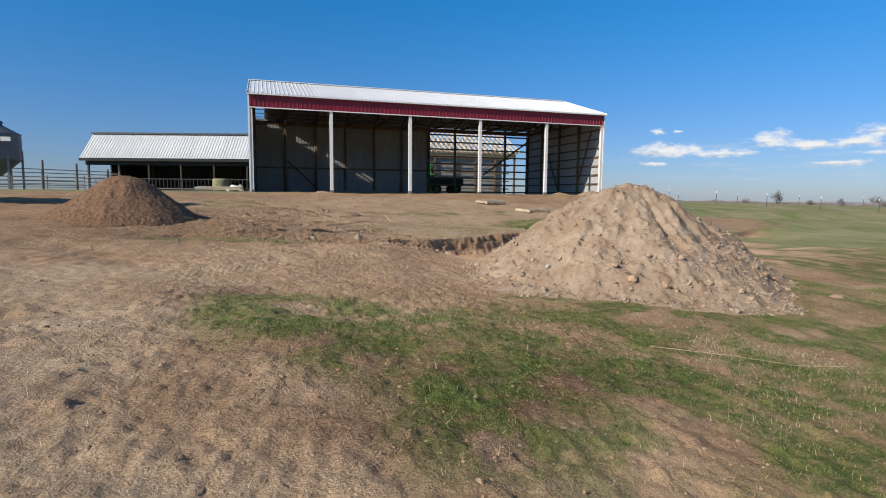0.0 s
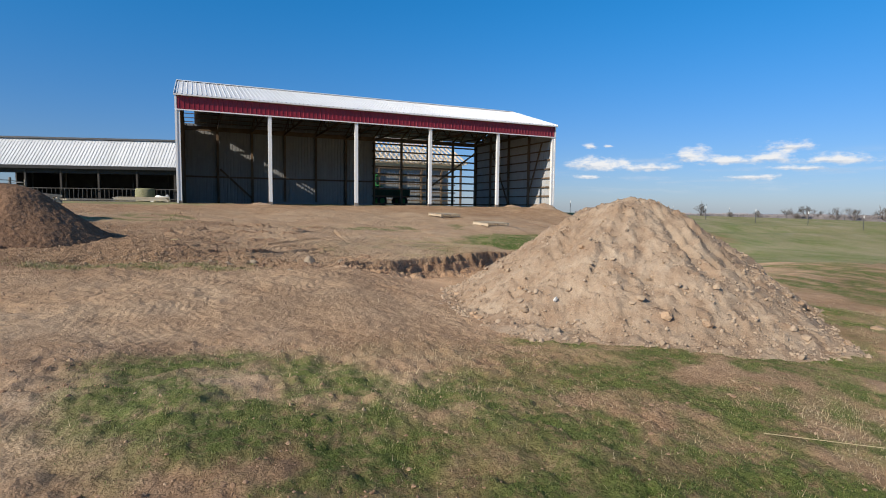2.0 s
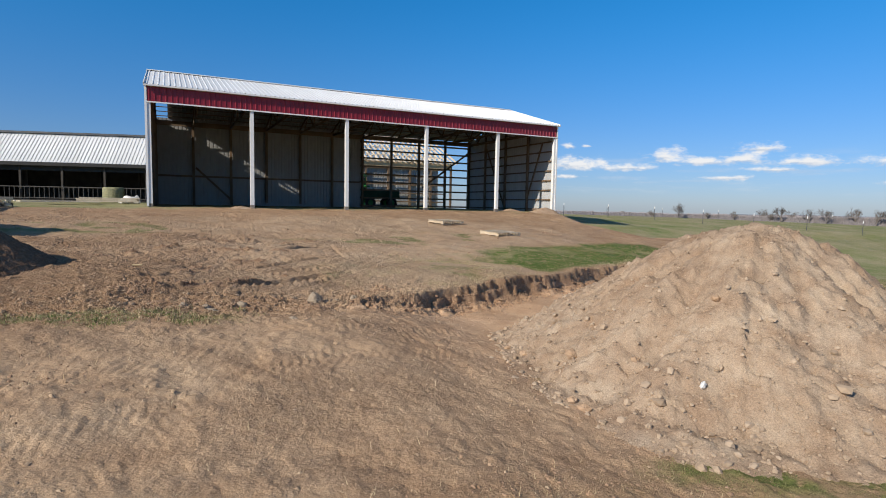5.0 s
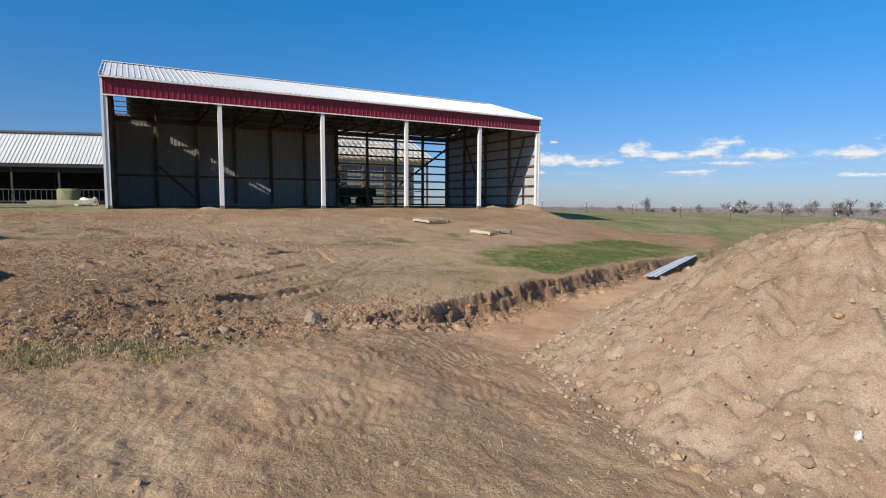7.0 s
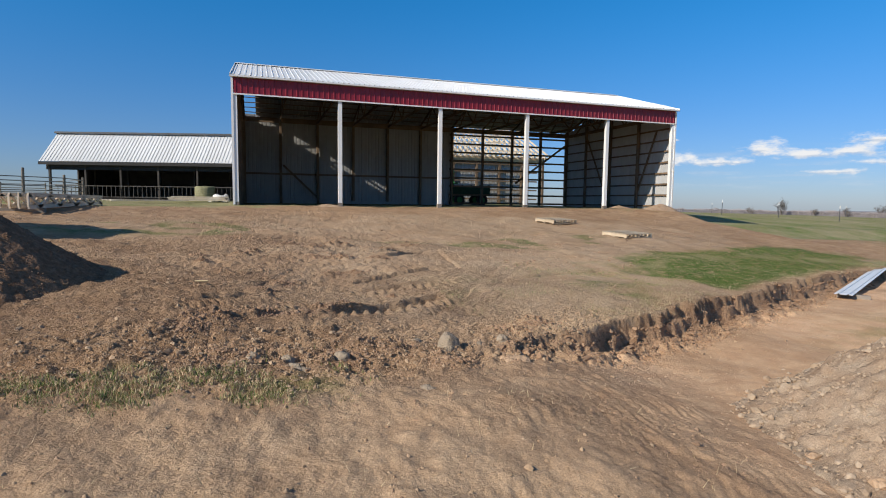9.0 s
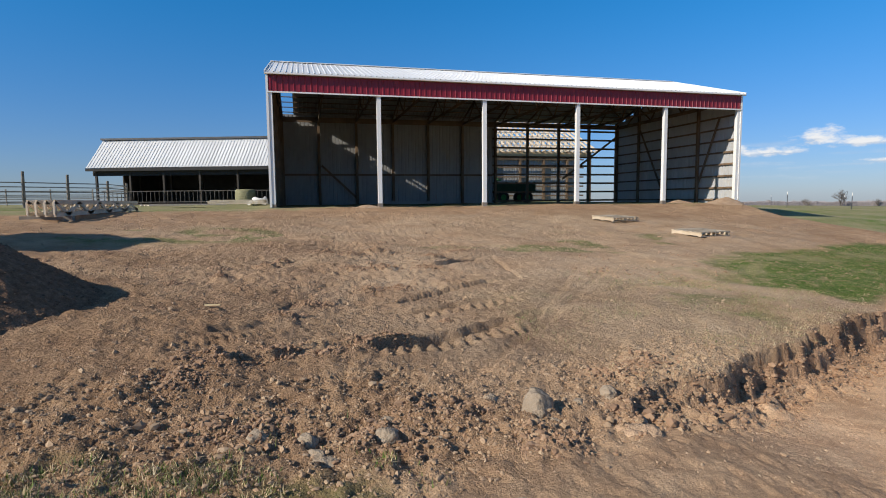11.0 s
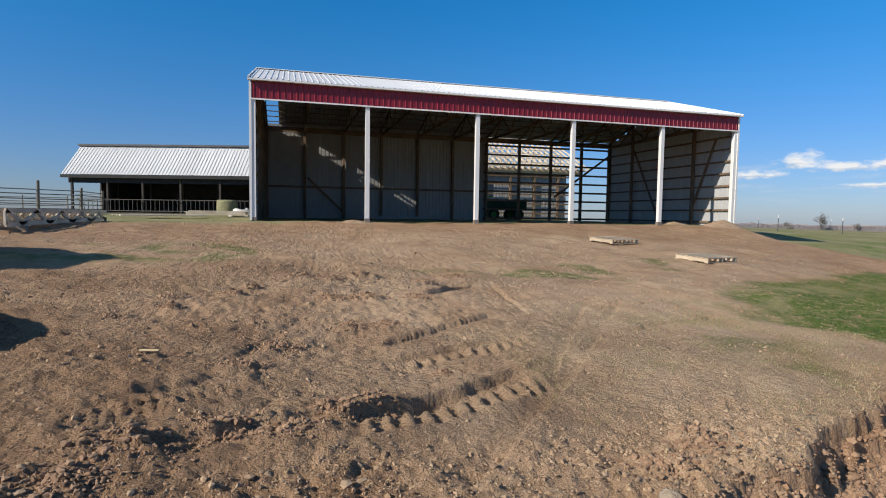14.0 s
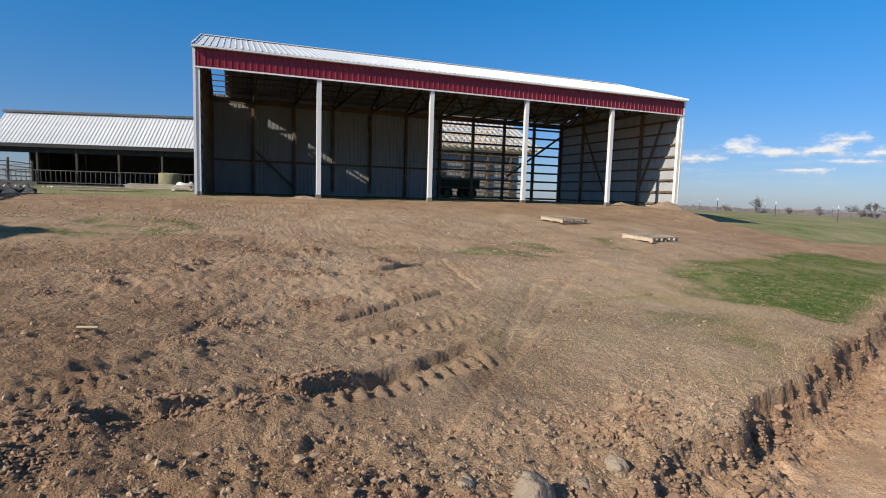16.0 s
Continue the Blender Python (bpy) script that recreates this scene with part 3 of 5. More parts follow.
def raw_mesh(me, co, faces):
    n = faces.shape[1]
    me.vertices.add(len(co))
    me.vertices.foreach_set("co", np.ascontiguousarray(co, dtype=np.float32).reshape(-1))
    me.loops.add(faces.size)
    me.loops.foreach_set("vertex_index", np.ascontiguousarray(faces, dtype=np.int32).reshape(-1))
    me.polygons.add(len(faces))
    me.polygons.foreach_set("loop_start", np.arange(0, faces.size, n, dtype=np.int32))
    me.update(calc_edges=True)
    me.validate()


gx = spaced([(-2600, 400), (-600, 80), (-120, 12), (-30, 1.2), (-12, 0.3), (-5, 0.09), (-1.8, 0.045), (0.6, 0.023), (5.6, 0.036), (9.8, 0.07), (14, 0.12), (27, 0.5), (48, 3), (120, 14), (400, 60), (900, 250), (2600, 1)])
gy = spaced([(-1500, 300), (-300, 60), (-80, 6), (-42, 0.8), (-34, 0.12), (-31, 0.042), (-25.4, 0.033), (-21.2, 0.023), (-17, 0.045), (-13, 0.08), (-11, 0.13), (-4, 0.25), (3, 0.8), (32, 4), (120, 14), (500, 60), (1000, 250), (3000, 1)])
GX, GY = np.meshgrid(gx, gy)
dist = np.hypot(GX - 4, GY + 20)
D, _ = cut(GX, GY)
clay = np.clip(smooth(-0.02, 0.08, D) * smooth(8.5, 4.5, D) * smooth(3.6, 6.5, GX) * smooth(27, 23, GX) * (0.7 + 0.5 * fbm(GX, GY, 0.7, 3, 81)), 0, 1)
loose = region(GX, GY, [(2.4, -17.6, 3.6, 2.6, 15), (-0.5, -19.2, 3.0, 1.8, 10), (3.0, -13.6, 4.5, 1.4, 6), (2.6, -20.2, 2.2, 0.9, 16), (3.2, -29.2, 1.0, 0.6, 20)], 1.0, 0.7, 83)
# Shade of the cut face, put into the soil colour below with real damp.
face_shade = smooth(-0.03, 0.03, D) * smooth(0.34, 0.16, D) * (bank_h(GX) > 0.06)
moist = np.clip(0.55 * loose * (0.6 + 0.9 * fbm(GX, GY, 1.7, 4, 85)) + 0.45 * face_shade + 0.55 * region(GX, GY, [(2.6, -28.9, 0.8, 2.0, 20), (3.3, -29.0, 0.9, 0.6, 10), (4.8, -29.0, 0.8, 0.5, 10), (1.0, -26.1, 1.2, 0.7, 0)], 0.8, 0.7, 115), 0, 1)
worn = np.zeros_like(GX)
for a_, b_, w_ in LANES:
    worn = np.maximum(worn, rut(GX, GY, a_, b_, w_ * 1.3)[2])
crumb = np.clip(0.66 + 0.5 * fbm(GX, GY, 0.5, 3, 79) + 0.3 * loose - 0.08 * worn - 0.5 * smooth(0.2, 0.8, D) * smooth(7.5, 5.0, D) * smooth(4.5, 7, GX), 0.14, 1)
dry = np.clip(0.85 * region(GX, GY, [(-1.6, -28.6, 3.4, 5.0, -10), (0.2, -32.0, 3.0, 2.5, 0)], 0.9, 0.5, 103) + 0.30 * region(GX, GY, [(3.6, -23.6, 4.6, 1.9, 4)], 0.9, 0.5, 104) + 0.60 * region(GX, GY, [(7.5, -14.5, 6.0, 3.6, 16), (9, -9, 9, 4, 5), (6.6, -18.2, 3.2, 1.7, 24)], 0.9, 0.5, 105), 0, 1)
dry = dry * (0.65 + 0.6 * fbm(GX, GY, 1.6, 4, 107)) * (1 - smooth(-0.05, 0.05, D) * smooth(4.5, 6, GX))
crumb = np.clip(crumb - 0.22 * region(GX, GY, [(7.5, -14.0, 6.0, 3.6, 16)], 0.9, 0.4, 109), 0.14, 1)
near_green = np.maximum(lawn(GX, GY), lawn_right(GX, GY))
mid_green = back_green(GX, GY)
tufts = smooth(0.16, 0.42, fbm(GX, GY, 0.8, 4, 87)) * region(GX, GY, [(7.5, -17.0, 3.2, 1.4, 24), (0.8, -20.95, 2.0, 0.5, -4), (9, -11.5, 4, 2, 10), (-2, -11, 5, 1.6, 5), (12, -20.8, 9, 1.2, 24)], 0.6, 0.4, 89)
green = np.clip(np.maximum(np.maximum(near_green * 0.85, mid_green), 0.7 * tufts), 0, 1)
thatch = np.clip(0.22 * smooth(-0.1, 0.35, fbm(GX, GY, 0.6, 4, 91)) * np.maximum(smooth(-25.2, -26.2, GY) * smooth(2, 4, GX), 0.9 * tufts + 0.5 * region(GX, GY, [(7.5, -16.6, 4.5, 2.0, 24)], 0.7, 0.4, 93)), 0, 1)
bare = region(GX, GY, [(12, -6, 15, 7.5, 0), (22.5, -7.5, 6.5, 4.2, -4), (0, -12, 12, 10, 0), (1, -24, 9, 7, 0), (13, -17.3, 9, 3.4, 24), (-4, -30, 7, 6, 0)], 0.25, 0.22, 95)
field = np.clip(1 - np.maximum(bare, smooth(40, 18, np.hypot(GX - 4, GY + 30)) * (GY < -18)), 0, 1)
field = np.maximum(field, smooth(26, 34, GX) * smooth(-14, -8, GY - 0.2 * (GX - 26)))
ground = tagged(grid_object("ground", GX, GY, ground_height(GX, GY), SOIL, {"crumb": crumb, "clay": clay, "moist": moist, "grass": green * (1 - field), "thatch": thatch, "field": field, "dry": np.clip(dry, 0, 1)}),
                "bare tan farmyard soil with wheel ruts and patchy spring grass", "ground", kind="structure")


# ---------------------------------------------------------------- heaps
def heap(name, label, cx, cy, h, r, stretch, angle, seed, mat, dark, blunt, lumpy):
    """A tipped heap of soil: a leaning cone with slumped sides and a blunt top."""
    n = 240
    u = np.linspace(-1.25, 1.25, n)
    U, V = np.meshgrid(u, u)
    c, s = math.cos(radians(angle)), math.sin(radians(angle))
    lx, ly = U * r * stretch, V * r
    X, Y = cx + lx * c - ly * s, cy + lx * s + ly * c
    R = np.hypot(U, V) * (1 + 0.10 * fbm(U, V, 1.4, 3, seed))
    cone = np.where(R < blunt, 1 - blunt / 2 - R * R / (2 * blunt), 1 - R) / (1 - blunt / 2)
    cone = np.where(R > 0.75, np.maximum(cone, 0.18 * np.maximum(0, 1.12 - R) / 0.37 * 0.8), cone)
    gully = fbm(np.arctan2(V, U) * 2.2, R * 0.8, 1.6, 3, seed + 5)
    Z = base(X, Y) - cut(X, Y)[1] + h * cone * (1 + 0.17 * lumpy * gully * smooth(0.12, 0.45, R)) + lumpy * (0.10 * fbm(X, Y, 1.7, 4, seed + 9) + 0.125 * np.abs(fbm(X, Y, 5.0, 4, seed + 11, 0.75))) * smooth(1.15, 0.9, R) - 0.10
    keep = R < 1.22
    w = np.zeros_like(X)
    ob = grid_object(name, X, Y, Z, mat, {"crumb": w + 0.5, "clay": w, "moist": w + dark + 0.25 * np.clip(fbm(X, Y, 1.3, 3, seed + 3), 0, 1)}, keep)
    return tagged(ob, label, "dirt pile"), (X, Y, Z, R)


pile_tan, TAN = heap("soil_mound", "large heap of dry tan subsoil beside the cut", 8.2, -23.75, 1.74, 3.05, 1.05, 35, 101, HEAP_SOIL, 0.0, 0.3, 1.0)
pile_dark, DARK = heap("gravel_mound", "heap of dark brown moist gravelly soil on the yard", -1.42, -17.55, 1.12, 1.84, 1.0, 20, 131, HEAP_SOIL, 0.97, 0.32, 0.35)


# ---------------------------------------------------------------- scattered crumbs and blades
def chunk_shapes(count, seed):
    rng = np.random.default_rng(seed)
    bm = bmesh.new()
    bmesh.ops.create_icosphere(bm, subdivisions=1, radius=1)
    v = np.array([p.co[:] for p in bm.verts])
    f = np.array([[q.index for q in p.verts] for p in bm.faces])
    bm.free()
    return [v * rng.uniform(0.62, 1.2, (len(v), 1)) * rng.uniform(0.6, 1.15, (1, 3)) for _ in range(count)], f


def scatter_chunks(name, pos, size, mat, seed, parent=None, label=""):
    shapes, f = chunk_shapes(12, seed)
    rng = np.random.default_rng(seed)
    n, k = len(pos), len(shapes[0])
    pick, ang = rng.integers(0, 12, n), rng.uniform(0, 6.283, n)
    v = np.array(shapes)[pick] * size[:, None, None]
    c, s = np.cos(ang)[:, None], np.sin(ang)[:, None]
    v = np.stack([v[..., 0] * c - v[..., 1] * s, v[..., 0] * s + v[..., 1] * c, v[..., 2] * 0.75], -1) + pos[:, None, :]
    fa = (f[None] + (np.arange(n) * k)[:, None, None]).reshape(-1, 3)
    me = bpy.data.meshes.new(name)
    raw_mesh(me, v.reshape(-1, 3), fa)
    me.polygons.foreach_set("use_smooth", np.zeros(len(fa), dtype=bool))
    me.materials.append(mat)
    ob = new(name, me)
    if parent:
        ob.parent = parent
    return tagged(ob, label, kind="stuff") if parent else tagged(ob, label, "soil", kind="stuff")


def scatter_blades(name, x, y, mat, seed, lo, hi, label, lean=0.6, wide=1.0):
    rng = np.random.default_rng(seed)
    n = len(x)
    z = ground_height(x, y) - 0.01
    a, t, ln = rng.uniform(0, 6.283, n), rng.uniform(0.1, lean, n), rng.uniform(lo, hi, n)
    w = rng.uniform(0.0012, 0.0032, n) * wide
    b = rng.uniform(0, 6.283, n)
    tip = np.stack([x + np.cos(b) * ln * np.sin(t * 1.5), y + np.sin(b) * ln * np.sin(t * 1.5), z + ln * np.cos(t * 1.5)], -1)
    p = np.stack([x, y, z], -1)
    o = np.stack([np.cos(a) * w, np.sin(a) * w, w * 0], -1)
    v = np.stack([p - o, p + o, tip], 1).reshape(-1, 3)
    me = bpy.data.meshes.new(name)
    raw_mesh(me, v, np.arange(n * 3).reshape(-1, 3))
    me.materials.append(mat)
    return tagged(new(name, me), label, "grass", kind="stuff")


rng = np.random.default_rng(5)


def pick(n, x0, x1, y0, y1, weight):
    x, y = rng.uniform(x0, x1, n), rng.uniform(y0, y1, n)
    k = rng.uniform(0, 1, n) < weight(x, y)
    return x[k], y[k]


def clod_weight(x, y):
    d, _ = cut(x, y)
    r = region(x, y, [(2.7, -20.35, 2.1, 0.8, 16), (4.6, -19.5, 1.6, 0.6, 26), (0.6, -20.2, 1.7, 0.9, 5)], 0.8, 0.35, 61)
    footing = smooth(0.05, 0.2, d) * smooth(0.9, 0.3, d) * (bank_h(x) > 0.03)
    soft = region(x, y, [(2.0, -16.6, 4.5, 3.4, 10)], 0.9, 0.5, 63)
    for a, b, w, dep, lug_h in RUTS:
        soft = soft * (1 - rut(x, y, a, b, w * 1.5)[2])
        r = r * (1 - rut(x, y, a, b, w * 1.5)[2])
    return np.clip(0.9 * r + 0.8 * footing + 0.5 * soft + 0.16, 0, 1) * (1 - 0.8 * np.maximum(lawn(x, y), lawn_right(x, y)))


cx_, cy_ = pick(80000, -5, 13, -31, -12.5, clod_weight)
cs_ = np.clip(rng.lognormal(-4.85, 0.5, len(cx_)), 0.004, 0.032)
scatter_chunks("soil_clods", np.stack([cx_, cy_, ground_height(cx_, cy_) + cs_ * 0.05], -1), cs_, CLOD, 7, label="loose crumbs and clods of dry tan soil")
cx_, cy_ = pick(34000, -1.5, 6.8, -22, -18.2, lambda x, y: region(x, y, [(2.7, -20.35, 2.1, 0.85, 16), (4.7, -19.85, 1.5, 0.55, 26), (0.6, -20.3, 1.6, 0.8, 5)], 0.5, 0.5, 61) * (1 - smooth(0.5, 0.9, cut(x, y)[0]) * smooth(4.0, 4.8, x)))
cs_ = np.clip(rng.lognormal(-4.85, 0.5, len(cx_)), 0.006, 0.045)
scatter_chunks("rubble_clods", np.stack([cx_, cy_, ground_height(cx_, cy_) - cs_ * 0.05], -1), cs_, CLOD, 9, label="dense broken clods thrown up beside the cut")
cx_, cy_ = pick(230000, 4.0, 24, -21.5, -11, lambda x, y: smooth(-0.02, 0.05, cut(x, y)[0]) * smooth(0.6, 0.15, cut(x, y)[0]) * (bank_h(x) > 0.04))
cs_ = np.clip(rng.lognormal(-4.3, 0.5, len(cx_)), 0.006, 0.055)
scatter_chunks("bank_crumbs", np.stack([cx_, cy_, ground_height(cx_, cy_) + cs_ * 0.1], -1), cs_, BANK_CLOD, 8, label="crumbled dark soil along the foot of the cut bank")

cx_, cy_ = pick(42000, -4, 24, -17, -1, lambda x, y: 0.04 + 0.96 * smooth(0.05, 0.45, fbm(x * 0.6, y * 1.6, 0.9, 4, 113)) * (1 - back_green(x, y)) * (cut(x, y)[0] < -0.2))
cs_ = np.clip(rng.lognormal(-4.0, 0.5, len(cx_)), 0.008, 0.06)
scatter_chunks("slope_clods", np.stack([cx_, cy_, ground_height(cx_, cy_) - cs_ * 0.25], -1), cs_, BANK_CLOD, 29, label="loose clods strewn over the graded slope")


lx_ = np.concatenate([rng.normal(a, c * 0.55, int(2200 * c)) for a, b, c, h in LUMPS])
ly_ = np.concatenate([rng.normal(b, c * 0.40, int(2200 * c)) for a, b, c, h in LUMPS])
ls_ = np.clip(rng.lognormal(-4.6, 0.5, len(lx_)), 0.005, 0.035)
scatter_chunks("broken_clods", np.stack([lx_, ly_, ground_height(lx_, ly_) + ls_ * 0.1], -1), ls_, BANK_CLOD, 37, label="damp dark clods broken up by the wheels")


def heap_chunks(field_, count, mat, seed, size, spread, parent, label):
    X, Y, Z, R = field_
    g = np.random.default_rng(seed)
    i, j = g.integers(2, X.shape[0] - 2, count), g.integers(2, X.shape[1] - 2, count)
    k = (R[i, j] < 1.1) & (g.uniform(0, 1, count) < 0.35 + 0.65 * R[i, j])
    i, j = i[k], j[k]
    s = np.clip(g.lognormal(size, spread, len(i)), 0.006, 0.06) * (0.75 + 0.5 * R[i, j])
    p = np.stack([X[i, j], Y[i, j], Z[i, j] + s * 0.25], -1)
    scatter_chunks("loose_soil", p, s, mat, seed, parent, label)


heap_chunks(TAN, 22000, HEAP_CLOD, 17, -4.75, 0.65, pile_tan, "dry tan clods")
heap_chunks(DARK, 10000, DARK_CLOD, 19, -4.75, 0.35, pile_dark, "dark moist lumps")

x_, y_ = pick(950000, 0.5, 13.5, -31.8, -24.6, lambda x, y: np.maximum(lawn(x, y), lawn_right(x, y)) ** 1.3 * smooth(-0.25, 0.22, fbm(x, y, 4.5, 3, 111, 0.8)))
scatter_blades("near_grass", x_, y_, GRASS, 21, 0.012, 0.038, "short patchy green spring grass", 0.95)
x_, y_ = pick(160000, 9, 24, -27, -17.5, lambda x, y: lawn_right(x, y) ** 1.5)
scatter_blades("side_grass", x_, y_, GRASS, 22, 0.012, 0.038, "short green grass beside the heap")
x_, y_ = pick(200000, 8.5, 23, -18, -10.5, lambda x, y: back_green(x, y) ** 1.5)
scatter_blades("bank_grass", x_, y_, GRASS, 23, 0.015, 0.04, "green grass left above the cut bank")
x_, y_ = pick(150000, 1.0, 13.0, -32, -24.8, lambda x, y: 0.8 * smooth(-0.2, 0.4, fbm(x, y, 0.6, 4, 91)) * smooth(-25.0, -26.0, y) * smooth(1.5, 3, x))
scatter_blades("dry_stalks", x_, y_, STRAW, 24, 0.015, 0.07, "dry straw-coloured stalks among the grass", 1.0)
x_, y_ = pick(9000, -4, 5, -32, -21.5, lambda x, y: 0.25 + 0.75 * smooth(0.0, 0.4, fbm(x, y, 0.7, 3, 97)))
scatter_blades("straw_bits", x_, y_, STRAW, 26, 0.03, 0.10, "scattered bits of straw lying on the bare soil", 1.0)
x_, y_ = pick(34000, -3, 6, -31.3, -21.5, lambda x, y: np.maximum(0.7 * smooth(0.05, 0.5, fbm(x, y, 0.9, 4, 99)), region(x, y, [(2.6, -28.9, 0.8, 1.9, 20), (3.3, -29.0, 0.8, 0.5, 10), (4.8, -29.0, 0.7, 0.4, 10), (1.0, -26.0, 0.9, 0.6, 0), (3.6, -25.5, 2.6, 0.25, -4)], 0.8, 0.7, 115)) * (1 - lawn(x, y)))
s_ = np.clip(rng.lognormal(-4.9, 0.45, len(x_)), 0.004, 0.028)
scatter_chunks("trodden_clods", np.stack([x_, y_, ground_height(x_, y_) - s_ * 0.1], -1), s_, BANK_CLOD, 27, label="dark trodden crumbs on the lane")
x_, y_ = pick(40000, -3, 12, -21.6, -14, lambda x, y: region(x, y, [(7.5, -16.9, 3.4, 1.5, 24), (0.2, -20.9, 2.4, 0.6, 4)], 0.6, 0.5, 89) * smooth(0.05, 0.4, fbm(x, y, 0.9, 4, 87)) * (bank_y(x) < y))
scatter_blades("sparse_tufts", x_, y_, GRASS, 25, 0.03, 0.09, "thin tufts of grass on the bare soil")


x_, y_ = pick(420000, 4.6, 24, -20.6, -10, lambda x, y: smooth(-0.7, -0.1, cut(x, y)[0]) * (cut(x, y)[0] < 0.05) * (0.25 + 0.75 * smooth(0.0, 0.3, fbm(x, y, 1.3, 3, 117))) * (bank_h(x) > 0.05) * 0.6)
scatter_blades("lip_grass", x_, y_, STRAW, 31, 0.02, 0.06, "dry grass hanging over the lip of the cut", 1.0, 1.8)
x_, y_ = pick(240000, 4.4, 12, -19.8, -14, lambda x, y: region(x, y, [(7.3, -17.5, 3.0, 1.2, 24), (5.7, -18.8, 1.2, 0.5, 20)], 0.7, 0.5, 119) * smooth(-0.1, 0.35, fbm(x, y, 1.1, 4, 121)) * (cut(x, y)[0] < -0.05))
scatter_blades("thin_turf", x_[::2], y_[::2], STRAW, 32, 0.012, 0.035, "thin dry turf on the pale soil", 1.0, 1.3)
scatter_blades("thin_green", x_[1::2], y_[1::2], GRASS, 33, 0.012, 0.04, "thin green blades among the dry turf", 0.9, 1.6)


x_, y_ = pick(120000, -1.5, 3.2, -22.2, -20.2, lambda x, y: region(x, y, [(1.0, -20.95, 1.6, 0.38, -4)], 0.7, 0.6, 123) * smooth(-0.25, 0.2, fbm(x, y, 2.4, 3, 125)))
scatter_blades("strip_green", x_[::2], y_[::2], GRASS, 34, 0.02, 0.06, "strip of green grass between the tracks", 0.9, 1.8)
scatter_blades("strip_straw", x_[1::2], y_[1::2], STRAW, 35, 0.02, 0.06, "flattened dry grass between the tracks", 1.0, 1.8)


# ---------------------------------------------------------------- the new open-front barn
XL, XR, DEPTH, EAVE, HEAD, RIDGE = 1.04, 23.68, 11.1, 5.39, 4.66, 7.15
MID = DEPTH / 2
FRONT_POSTS = (1.12, 5.49, 10.19, 14.74, 19.40, 23.58)
SLOPE = (RIDGE - EAVE) / (MID + 0.25)
PITCH = math.degrees(math.atan(SLOPE))
barn = thing("machine_shed", "new open-front steel shed with white roof and dark red fascia", "shed")


